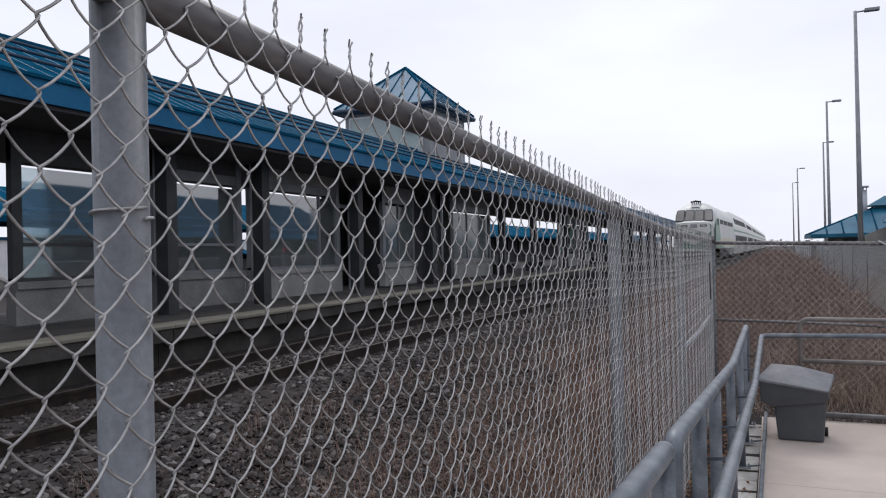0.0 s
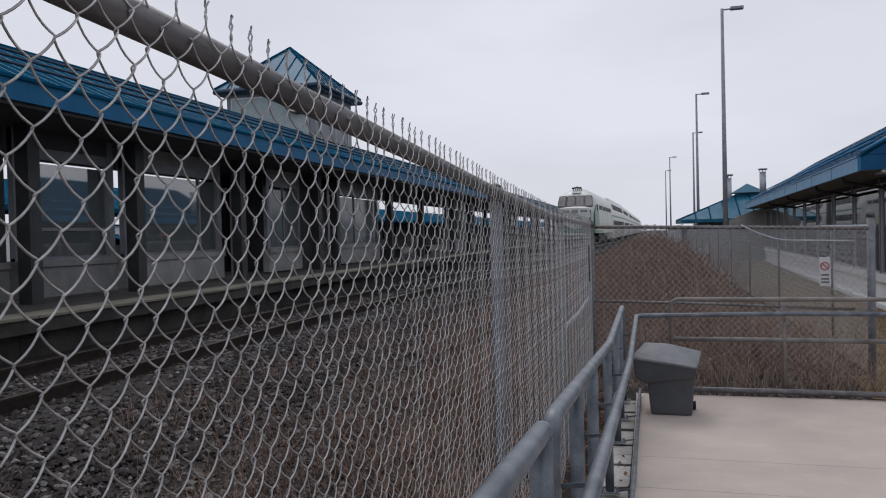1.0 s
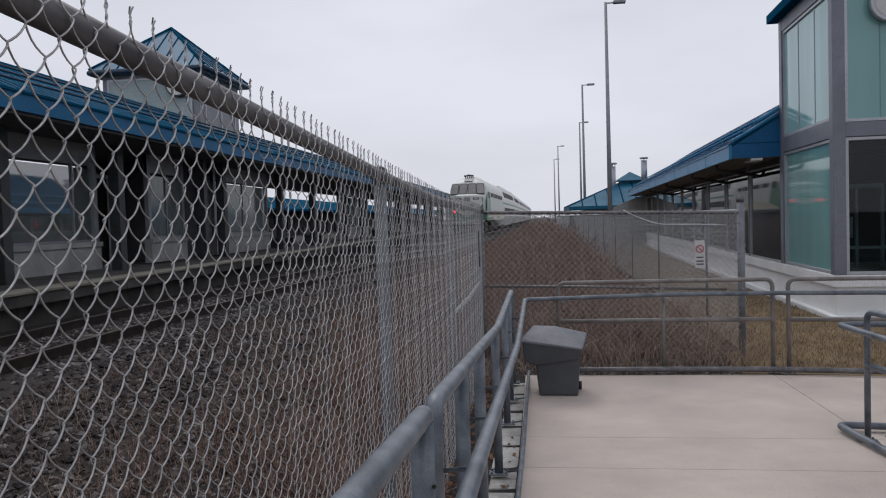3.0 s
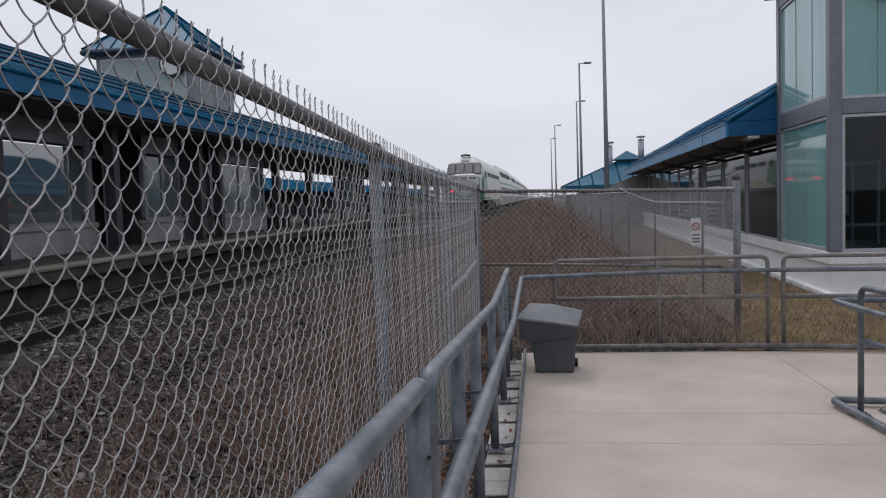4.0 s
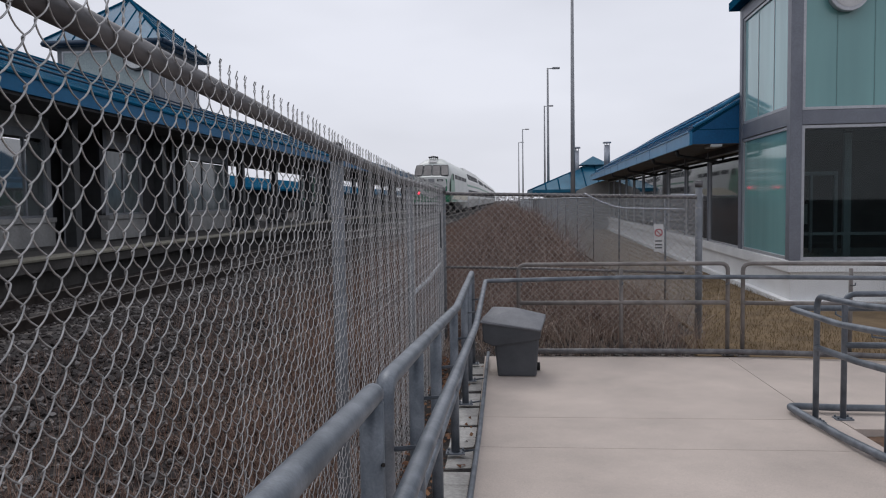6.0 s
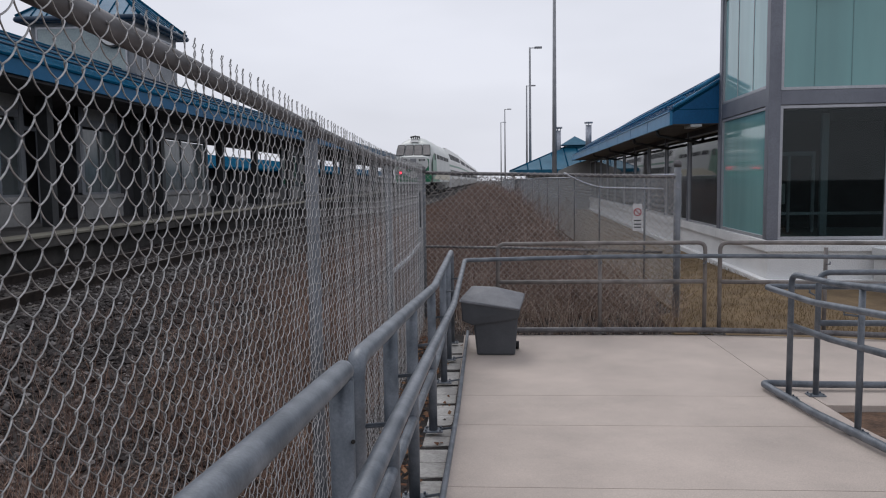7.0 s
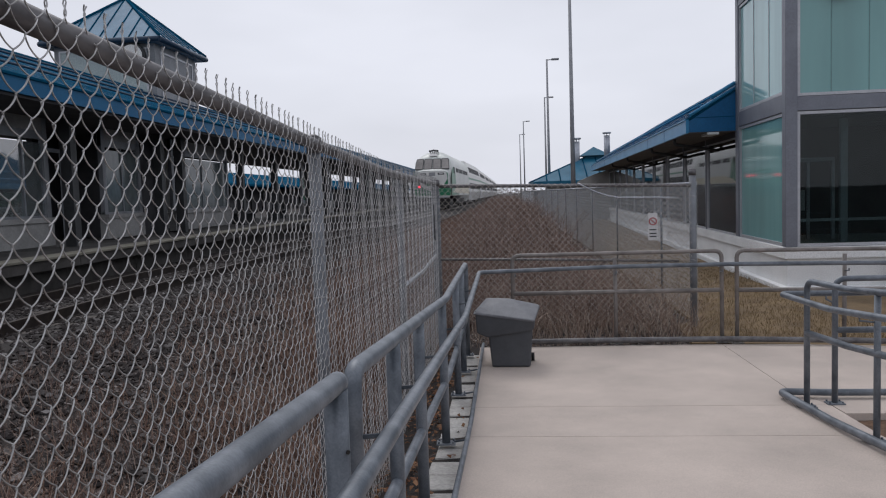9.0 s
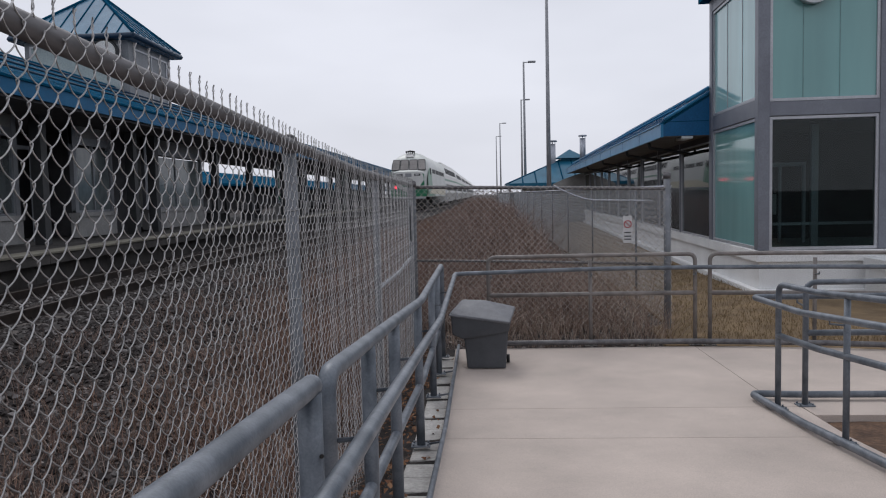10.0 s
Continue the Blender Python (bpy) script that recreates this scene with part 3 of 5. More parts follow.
def seam_roof(parent, x_e, z_e, x_r, z_r, y0, y1, name="roof", seam=0.42, th=0.10):
    """A single slope between an eave and a ridge line, with standing seams."""
    bm = B()
    v = [bm.verts.new(p) for p in ((x_e, y0, z_e), (x_e, y1, z_e), (x_r, y1, z_r), (x_r, y0, z_r))]
    w = [bm.verts.new(p.co - Vector((0, 0, th))) for p in v]
    bm.faces.new(v)
    bm.faces.new(w[::-1])
    for i in range(4):
        bm.faces.new((v[i], w[i], w[(i + 1) % 4], v[(i + 1) % 4]))
    roof = part(name, bm, M_BLUE, parent)
    n = int((y1 - y0) / seam)
    bm = B()
    dx, dz = x_r - x_e, z_r - z_e
    L = math.hypot(dx, dz)
    ang = math.atan2(dz, dx)
    box(bm, 0, L - 0.03, -0.018, 0.018, 0.0, 0.035)
    me = mesh_of("seam", bm, M_BLUES)
    for i in range(n):
        s = new("seam", me)
        s.parent = roof
        s.matrix_local = Matrix.Translation((x_e, y0 + (i + 0.5) * seam, z_e + 0.002)) @ Matrix.Rotation(-ang, 4, "Y")
    return roof


def shelter():
    s = base("platform_shelter", -10.8, 20, PZ, "glazed platform shelter under a long blue metal roof", "shelter")
    s.matrix_world = Matrix()
    Y0, Y1 = -12, 126
    seam_roof(s, -9.0, 4.42, -11.9, 5.75, Y0, Y1)
    seam_roof(s, -14.8, 4.42, -11.9, 5.75, Y0, Y1)
    bm = B()
    box(bm, -9.03, -8.97, Y0, Y1, 4.08, 4.42)
    part("fascia", bm, M_BLUEF, s, "blue metal fascia")
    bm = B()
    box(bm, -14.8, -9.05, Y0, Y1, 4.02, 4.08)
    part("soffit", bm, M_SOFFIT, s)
    bm = B()
    box(bm, -8.99, -8.93, Y0, Y1, 4.40, 4.45)
    part("gutter", bm, M_BLUE, s)
    bm = B()
    tube(bm, [(-11.9, Y0 - 0.02, 5.76), (-11.9, Y1 + 0.02, 5.76)], 0.075, 8)
    part("ridge_cap", bm, M_BLUE, s, "rounded blue ridge cap")
    for x in (-9.75, -10.45, -11.15):
        z = 4.42 + (-9.0 - x) * 0.4586 + 0.10
        bm = B()
        tube(bm, [(x, Y0, z), (x, Y1, z)], 0.028, 6)
        part("snow_guard", bm, M_GUTTER, s, "dark blue snow guard bar")
    bays = [(-8, -4.6), (-4.4, -0.8), (-0.6, 3.0), (3.2, 6.0), (6.3, 9.1), (9.3, 12.0), (12.3, 16.3), (18.9, 21.2), (23.5, 29.0), (41, 45), (45.3, 49), (60, 64), (64.3, 68), (80, 84), (90, 94), (104, 108)]
    frosted = {18.9, 23.5}
    for a, b in bays:
        x = -10.8
        bm = B()
        box(bm, x - 0.11, x + 0.11, a, b, PZ + 0.05, PZ + 0.62)
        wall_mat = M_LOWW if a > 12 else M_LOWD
        w = part("low_wall", bm, wall_mat, s, "", 0.01)
        bm = B()
        box(bm, x - 0.16, x + 0.16, a, b, PZ + 0.62, PZ + 0.74)
        part("coping", bm, wall_mat, w, "", 0.01)
        bm = B()
        for yy in (a + 0.09, b - 0.09):
            box(bm, x - 0.06, x + 0.06, yy - 0.09, yy + 0.09, PZ + 0.74, 4.03)
        for zz, hh in ((PZ + 0.77, 0.03), (3.60, 0.10)):
            box(bm, x - 0.045, x + 0.045, a, b, zz - hh, zz + hh)
        split = (a + b) / 2 if a in frosted else (b - 1.0 if a == 12.3 else None)
        if split:
            box(bm, x - 0.04, x + 0.04, split - 0.03, split + 0.03, PZ + 0.80, 3.50)
        else:
            box(bm, x - 0.03, x + 0.03, a + 0.18, b - 0.18, PZ + 1.30, PZ + 1.36)
        part("window_frame", bm, M_MULL if a in frosted or a > 9 else M_DARK, s)
        # near headers take the soffit's dark tone for the shade above the glass
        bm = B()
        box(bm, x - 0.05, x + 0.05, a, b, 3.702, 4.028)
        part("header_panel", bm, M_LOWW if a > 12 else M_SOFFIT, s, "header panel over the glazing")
        for c, d in (((a + 0.18, split - 0.03), (split + 0.03, b - 0.18)) if split else ((a + 0.18, b - 0.18),)):
            bm = B()
            box(bm, x - 0.006, x + 0.006, c, d, PZ + 0.80, 3.42)
            g = part("pane", bm, M_FROST if a in frosted else M_GLASSS, s, "hazy grey frosted pane" if a in frosted else "")
            g.visible_shadow = False
    # the entrance recess, its shade put into dark walls, and the lift shaft's dark flank under the clock tower
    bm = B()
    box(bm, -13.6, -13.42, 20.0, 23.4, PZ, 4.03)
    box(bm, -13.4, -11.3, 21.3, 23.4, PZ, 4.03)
    part("recess_wall", bm, M_SOFFIT, s, "recess wall with its shade in the dark colour", 0.01)
    bm = B()
    for yy in (16.9, 18.2):
        box(bm, -11.55, -11.45, yy - 0.05, yy + 0.05, PZ, 3.4)
    box(bm, -11.55, -11.45, 16.95, 18.15, 3.3, 3.4)
    part("door_frame", bm, M_MULL, s)
    bm = B()
    box(bm, -13.4, -13.2, 23.6, 29.0, PZ, 4.03)
    part("rear_wall", bm, M_CONCW2, s, "grey rear wall behind the frosted panes")
    for y in (-7.6, -3.4, 0.8, 5.0, 9.2, 12.15, 16.5, 21.6, 23.2, 29.3, 34.2, 40.7, 45.15, 50.4, 55.2, 59.7, 64.15, 70, 75, 79.7, 86, 90, 95, 100, 104, 110, 116, 122):
        bm = B()
        box(bm, -10.47, -10.19, y - 0.14, y + 0.14, PZ, 4.03)
        part("column", bm, M_DARK, s, "", 0.01)
    # benches in the open stretch
    for y in (30.6, 35.8, 51.6, 56.4):
        bm = B()
        box(bm, -11.3, -10.85, y, y + 2.4, PZ + 0.42, PZ + 0.47)
        box(bm, -11.34, -11.28, y, y + 2.4, PZ + 0.5, PZ + 0.9)
        for yy in (y + 0.2, y + 2.2):
            box(bm, -11.3, -10.9, yy - 0.03, yy + 0.03, PZ, PZ + 0.42)
        part("bench", bm, M_DARK, s, "dark platform bench", 0.006)


M_FROST = material("frosted_shelter_glass", (0.09, 0.11, 0.115), (0.17, 0.195, 0.20), 0.6, 0.12, 0.0, 0.0, 6, spec=0.5, stretch=(1, 1, 0.6))
M_MULL = material("grey_mullion", (0.16, 0.17, 0.19), (0.22, 0.23, 0.25), 2, 0.5, 0.2, 0.03, 50)
M_CONCW2 = material("shelter_concrete", (0.28, 0.275, 0.265), (0.38, 0.375, 0.365), 1.5, 0.9, 0, 0.2, 30)
shelter()


def hip_tower(name, x0, x1, y0, y1, zb, ze, zp, over, label, group=""):
    """A square tower with framed panels and a hipped, seamed blue roof."""
    t = base(name, (x0 + x1) / 2, (y0 + y1) / 2, zb, label, "tower", group)
    t.matrix_world = Matrix()
    bm = B()
    box(bm, x0, x1, y0, y1, zb, ze)
    part("wall", bm, M_TOWERW, t)
    cx, cy = (x0 + x1) / 2, (y0 + y1) / 2
    bm = B()
    c = [bm.verts.new(p) for p in ((x0 - over, y0 - over, ze), (x1 + over, y0 - over, ze), (x1 + over, y1 + over, ze), (x0 - over, y1 + over, ze))]
    d = [bm.verts.new(v.co - Vector((0, 0, 0.18))) for v in c]
    p = bm.verts.new((cx, cy, zp))
    bm.faces.new(d[::-1])
    for i in range(4):
        j = (i + 1) % 4
        bm.faces.new((c[i], c[j], p))
        bm.faces.new((d[i], d[j], c[j], c[i]))
    corners = [v.co.copy() for v in c]
    roof = part("roof", bm, M_TOWERR, t, "hipped blue metal roof")
    for i in range(4):
        a, b = corners[i], corners[(i + 1) % 4]
        bm = B()
        tube(bm, [a - Vector((0, 0, 0.10)), b - Vector((0, 0, 0.10))], 0.095, 6)
        part("gutter", bm, M_GUTTER, t, "dark blue gutter")
    P = Vector((cx, cy, zp))
    for i in range(4):
        a, b = corners[i], corners[(i + 1) % 4]
        bm = B()
        tube(bm, [a + Vector((0, 0, 0.02)), P + Vector((0, 0, 0.03))], 0.05, 6)
        part("hip_cap", bm, M_BLUE, roof)
        for k in range(1, 8):
            w = k / 8
            e = a.lerp(b, w)
            reach = 1 - abs(2 * w - 1)
            inward = (P - a.lerp(b, 0.5))
            bm = B()
            tube(bm, [e + Vector((0, 0, 0.01)), e + inward * reach + Vector((0, 0, 0.01))], 0.025, 5)
            part("seam", bm, M_BLUE, roof)
    return t


# sky sheen on the tower's slopes is partly put into this paler blue
M_TOWERR = material("sheen_blue_roof", (0.07, 0.17, 0.26), (0.12, 0.24, 0.34), 1.0, 0.2, 0.0, 0.02, 30, spec=0.9)
M_TOWERW = material("grey_tower_panel", (0.20, 0.21, 0.225), (0.27, 0.28, 0.295), 1.0, 0.6, 0.1, 0.05, 30)
lt = hip_tower("clock_tower", -14.95, -11.35, 24.1, 27.7, 4.2, 7.55, 9.4, 0.32, "grey platform tower with round clocks under a hipped blue roof")
M_PANELT = material("pale_teal_panel", (0.30, 0.37, 0.38), (0.38, 0.45, 0.45), 0.8, 0.15, 0, 0.02, 20)
bm = B()
box(bm, -14.7, -11.65, 24.04, 24.10, 4.6, 7.2)
part("panel", bm, M_PANELT, lt, "pale teal glazed panel")
bm = B()
for z0, z1 in ((4.56, 4.62), (7.16, 7.22)):
    box(bm, -14.74, -11.61, 24.02, 24.09, z0, z1)
for x in (-14.72, -11.64):
    box(bm, x - 0.03, x + 0.03, 24.02, 24.09, 4.62, 7.16)
part("panel_trim", bm, M_FRAMEL, lt, "thin pale metal trim")
bm = B()
for z0, z1 in ((4.6, 4.66), (7.1, 7.16)):
    box(bm, -11.352, -11.32, 24.5, 27.3, z0, z1)
for y in (24.5, 25.9, 27.24):
    box(bm, -11.352, -11.32, y, y + 0.06, 4.66, 7.1)
part("side_trim", bm, M_FRAMEL, lt)
bm = B()
tube(bm, [(-12.05, 24.04, 6.92), (-12.05, 23.82, 6.92)], 0.44, 28)
clock = part("clock", bm, M_DARK, lt)
bm = B()
tube(bm, [(-12.05, 23.82, 6.92), (-12.05, 23.80, 6.92)], 0.38, 28)
part("clock_face", bm, M_WHITE, clock, "white clock face")


# ---- station building on the lawn side ----
def station():
    s = base("station_building", 5.2, 11.6, 0, "pale concrete station building with dark windows and a blue roof", "building", "", "", -3.3)

    def P(name, boxes, mat, parent=s, label="", bevel=0.0):
        bm = B()
        for b in boxes:
            box(bm, *b)
        return part(name, bm, mat, parent, label, bevel)

    # base walls
    P("wall", [(0.0, 5.4, 0.0, 3.3, -0.3, 0.54)], M_CONCW)
    P("sill_band", [(-0.06, 5.4, -0.06, 3.3, 0.542, 0.74)], M_CONCW, s, "", 0.01)
    P("wall", [(0.0, 0.28, 3.3, 34.0, -0.3, 0.54)], M_CONCW)
    P("sill_band", [(-0.06, 0.28, 3.3, 34.0, 0.542, 0.74)], M_CONCW, s, "", 0.01)
    P("plinth", [(-0.12, 5.4, -0.12, 34.0, -0.3, 0.06)], M_CONCW, s, "", 0.01)
    # room surfaces carry the dim indoor shade in their dark colour
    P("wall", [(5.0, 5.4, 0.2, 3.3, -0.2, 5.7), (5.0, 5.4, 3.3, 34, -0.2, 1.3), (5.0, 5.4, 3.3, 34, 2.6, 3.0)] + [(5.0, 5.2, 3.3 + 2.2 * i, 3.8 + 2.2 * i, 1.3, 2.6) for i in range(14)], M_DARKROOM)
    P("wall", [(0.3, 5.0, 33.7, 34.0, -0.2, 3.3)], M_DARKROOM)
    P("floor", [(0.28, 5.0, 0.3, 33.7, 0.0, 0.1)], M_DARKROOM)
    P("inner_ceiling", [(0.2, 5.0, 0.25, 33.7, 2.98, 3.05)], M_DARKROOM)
    # added, unseen partition: hides the bright far openings behind the tower glass
    P("blocking_partition", [(0.3, 3.2, 3.32, 3.42, 0.1, 2.98), (3.2, 5.0, 3.32, 3.42, 0.1, 2.98)], M_DARKROOM)
    P("entrance_wall", [(1.72, 4.4, -2.0, -0.125, -0.3, 0.44)], M_CONCW, s, "low projecting concrete wall", 0.01)
    P("entrance_coping", [(1.68, 4.4, -2.04, -0.125, 0.444, 0.62)], M_CONCW, s, "", 0.01)
    # tower frame
    for x, y in ((0.06, 0.06), (2.06, 0.06), (4.2, 0.06), (0.06, 3.2)):
        P("corner_post", [(x - 0.1, x + 0.1, y - 0.1, y + 0.1, 0.745, 5.8)], M_FRAME, s, "", 0.012)
    P("transom", [(0.16, 4.3, -0.03, 0.14, 3.06, 3.30)], M_FRAME, s, "", 0.008)
    P("transom", [(-0.03, 0.14, 0.16, 3.1, 3.06, 3.36)], M_FRAME, s, "", 0.008)
    P("transom", [(0.16, 4.3, -0.03, 0.14, 5.55, 5.8)], M_FRAME, s)
    P("transom", [(-0.03, 0.14, 0.16, 3.1, 5.55, 5.8)], M_FRAME, s)

    def window(face, a, b, z0, z1, pane_mat, trim=0.05):
        """One framed light in the front (y) or side (x) wall."""
        def bx(u0, u1, w0, w1, d0, d1):
            return (u0, u1, d0, d1, w0, w1) if face == "front" else (d0, d1, u0, u1, w0, w1)
        w = P("window", [bx(a, b, z0, z0 + trim, -0.01, 0.06), bx(a, b, z1 - trim, z1, -0.01, 0.06), bx(a, a + trim, z0 + trim, z1 - trim, -0.01, 0.06), bx(b - trim, b, z0 + trim, z1 - trim, -0.01, 0.06)], M_FRAMEL, s)
        p = P("pane", [bx(a + trim, b - trim, z0 + trim, z1 - trim, 0.022, 0.034)], pane_mat, w)
        p.visible_shadow = False
        return w

    window("front", 0.16, 1.96, 0.75, 3.05, M_GLASSD)
    window("front", 2.16, 4.1, 0.75, 3.05, M_GLASSD)
    window("front", 0.16, 1.96, 3.31, 5.54, M_TEAL)
    window("front", 2.16, 4.1, 3.31, 5.54, M_TEAL)
    window("side", 0.16, 3.1, 0.75, 3.05, M_TEAL)
    window("side", 0.16, 3.1, 3.37, 5.54, M_TEALP)
    for x in (0.72, 1.32, 2.8, 3.45):
        P("glass_joint", [(x - 0.006, x + 0.006, 0.015, 0.0215, 3.36, 5.49)], M_TEALJ)
    for y in (1.1, 2.1):
        P("glass_joint", [(0.012, 0.0215, y - 0.007, y + 0.007, 3.42, 5.49)], M_FRAMEL)
    # seen through the big window: door frames and a rail
    P("inner_door", [(0.5, 0.56, 1.9, 1.96, 0.1, 2.3), (1.4, 1.46, 1.9, 1.96, 0.1, 2.3), (0.5, 1.46, 1.9, 1.96, 2.24, 2.32), (0.95, 1.0, 1.9, 1.96, 0.1, 2.3)], M_FRAMEL)
    P("inner_rail", [(0.3, 4.2, 0.5, 0.54, 1.15, 1.2)], M_FRAMEL)
    P("inner_post", [(1.2, 1.32, 0.9, 1.0, 0.1, 2.98)], M_FRAMEL)
    for y0, y1, z0, z1 in ((4.2, 5.2, 1.2, 2.0), (6.6, 7.3, 1.0, 2.2), (9.8, 11.4, 1.3, 2.1), (14.0, 14.7, 1.0, 2.2), (18.0, 20.0, 1.3, 2.0)):
        P("notice_board", [(2.6, 2.64, y0, y1, z0, z1)], M_SIGNW)
        P("board_frame", [(2.62, 2.7, y0 - 0.06, y1 + 0.06, z0 - 0.06, z1 + 0.06)], M_DARK)
    for y0 in (5.0, 8.5, 12.0, 16.0, 22.0):
        P("inner_post", [(1.4, 1.52, y0, y0 + 0.12, 0.1, 2.98)], M_FRAMEL)
        P("waiting_bench", [(1.9, 2.4, y0 + 0.4, y0 + 2.2, 0.45, 0.55), (2.34, 2.4, y0 + 0.4, y0 + 2.2, 0.55, 0.95), (1.95, 2.0, y0 + 0.5, y0 + 0.56, 0.1, 0.45), (1.95, 2.0, y0 + 2.0, y0 + 2.06, 0.1, 0.45)], M_FRAME, s, "dim waiting bench")
    P("notice", [(0.62, 0.9, 1.88, 1.89, 1.3, 1.7)], M_SIGNW)
    # tower roof
    bm = B()
    o = 0.22
    c = [bm.verts.new(p) for p in ((-o, -o, 5.98), (4.5 + o, -o, 5.98), (4.5 + o, 3.3 + o, 5.98), (-o, 3.3 + o, 5.98))]
    d = [bm.verts.new(v.co - Vector((0, 0, 0.17))) for v in c]
    p1, p2 = bm.verts.new((1.8, 1.8, 7.3)), bm.verts.new((2.7, 1.8, 7.3))
    bm.faces.new(d[::-1])
    for q in ((c[0], c[1], p2, p1), (c[1], c[2], p2), (c[2], c[3], p1, p2), (c[3], c[0], p1)):
        bm.faces.new(q)
    for i in range(4):
        bm.faces.new((d[i], d[(i + 1) % 4], c[(i + 1) % 4], c[i]))
    part("tower_roof", bm, M_BLUE, s, "blue hipped tower roof")
    # clock
    bm = B()
    tube(bm, [(0.84, -0.02, 5.22), (0.84, -0.16, 5.22)], 0.31, 32)
    ck = part("clock", bm, M_FRAMEL, s, "round silver-rimmed clock")
    bm = B()
    tube(bm, [(0.84, -0.16, 5.22), (0.84, -0.168, 5.22)], 0.25, 32)
    part("clock_face", bm, M_SIGNW, ck)
    bm = B()
    box(bm, 0.83, 0.85, -0.178, -0.170, 5.22, 5.39)
    box(bm, 0.84, 0.96, -0.178, -0.170, 5.21, 5.23)
    part("clock_hand", bm, M_BLACK, ck)
    # wing windows
    for i in range(10):
        a = 3.32 + i * 3.05
        window("side", a + 0.05, a + 3.0, 0.75, 2.86, M_GLASSW, 0.03)
        P("mullion", [(-0.03, 0.12, a - 0.045, a + 0.045, 0.745, 2.98)], M_FRAME)
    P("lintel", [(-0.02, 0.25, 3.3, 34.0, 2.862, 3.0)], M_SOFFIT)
    # wing roof
    P("soffit", [(-1.0, 0.0, 3.34, 34.5, 2.985, 3.02)], M_SOFFITB)
    P("fascia", [(-1.06, -1.0, 3.32, 34.5, 2.98, 3.27)], M_BLUEL, s, "pale blue metal fascia")
    seam_roof(s, -1.05, 3.275, 2.8, 5.5, 3.35, 34.5, "roof", 0.40, 0.06)
    seam_roof(s, 6.6, 3.275, 2.8, 5.5, 3.35, 34.5, "roof", 0.40, 0.06)
    bm = B()
    v = [(-1.0, 3.0), (0.0, 3.0), (0.0, 3.84), (-1.0, 3.235)]
    prism(bm, v, 0.05, Matrix.Translation((0, 3.38, 0)) @ Matrix.Rotation(radians(90), 4, "X"))
    part("gable_end", bm, M_BLUED, s, "deep blue gable end")
    for y in (5.4, 9.2, 15.4, 21.5):
        bm = B()
        tube(bm, bend([(-0.96, y, 3.0), (-0.94, y, 2.86), (-0.25, y, 2.74), (0.05, y, 2.68)], 0.12), 0.04, 8)
        part("downspout", bm, M_DARK, s, "dark bent downspout")
    bm = B()
    box(bm, -0.62, -0.38, 3.3, 3.95, 2.93, 2.984)
    part("soffit_light", bm, M_SIGNW, s, "", 0.01)
    for y in range(10):
        P("fascia_joint", [(-1.066, -1.0605, 6.2 + 3.0 * y, 6.225 + 3.0 * y, 2.985, 3.268)], M_BLUED)
    P("fascia_lip", [(-1.085, -1.061, 3.32, 34.5, 3.255, 3.285)], M_BLUEL)
    # snow guard pipes on brackets above the eave
    for k, x in enumerate((-0.72, 0.1)):
        z = 3.275 + (x + 1.05) * 0.578 + 0.12
        bm = B()
        tube(bm, [(x, 3.5, z), (x, 34.0, z)], 0.03, 8)
        gd = part("snow_guard", bm, M_BLUEL, s, "blue snow guard pipe along the eave")
        for j in range(16):
            bm = B()
            box(bm, x - 0.02, x + 0.02, 3.7 + 2.0 * j, 3.73 + 2.0 * j, z - 0.13, z + 0.02)
            part("bracket", bm, M_BLUED, gd)
    # rake bar on the gable's upper edge
    bm = B()
    tube(bm, [(-0.98, 3.33, 3.36), (0.02, 3.33, 3.94)], 0.035, 8)
    tube(bm, [(-0.55, 3.31, 3.72), (-0.05, 3.31, 4.0)], 0.045, 10)
    part("rake_trim", bm, M_BLUEL, s)
    bm = B()
    box(bm, -0.98, -0.01, 3.322, 3.331, 3.30, 3.312)
    part("gable_joint", bm, M_BLUE, s)
    # curved wing wall at the far end
    bm = B()
    arc = [(-1.9 + 2.7 * i / 8, 2.35 + 0.75 * math.sin(i / 8 * 1.57)) for i in range(9)]
    prism(bm, [(-1.9, -0.2)] + [(0.8, -0.2)] + arc[::-1], 0.25, Matrix.Translation((0, 34.9, 0)) @ Matrix.Rotation(radians(90), 4, "X"))
    part("wing_wall", bm, M_CONCW2, s, "pale grey wing wall with a curved top")
    # roof vents
    for x, y, zb, zt in ((-0.35, 31.0, 3.3, 4.9),):
        bm = B()
        tube(bm, [(x, y, zb), (x, y, zt)], 0.17, 14)
        vt = part("roof_vent", bm, M_GALV, s, "galvanised roof vent pipe")
        bm = B()
        tube(bm, [(x, y, zt + 0.10), (x, y, zt + 0.18)], 0.24, 14)
        for k in range(4):
            tube(bm, [(x + 0.15 * math.cos(k * 1.57), y + 0.15 * math.sin(k * 1.57), zt), (x + 0.15 * math.cos(k * 1.57), y + 0.15 * math.sin(k * 1.57), zt + 0.1)], 0.012, 5)
        part("cowl", bm, M_GALV, vt)


# the rooms' dimness is put into this dark base colour
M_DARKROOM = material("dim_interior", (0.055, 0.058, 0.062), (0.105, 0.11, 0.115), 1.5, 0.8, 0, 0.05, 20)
M_SOFFITB = material("brown_soffit", (0.07, 0.06, 0.055), (0.11, 0.095, 0.085), 1.5, 0.8, 0, 0.05, 20)
M_TEALJ = material("teal_joint", (0.125, 0.255, 0.26), (0.155, 0.295, 0.30), 2, 0.4, 0, 0.0, 20)
M_BLUED = material("deep_blue_gable", (0.006, 0.095, 0.24), (0.008, 0.12, 0.29), 1.5, 0.4, 0, 0.03, 30, spec=0.3)
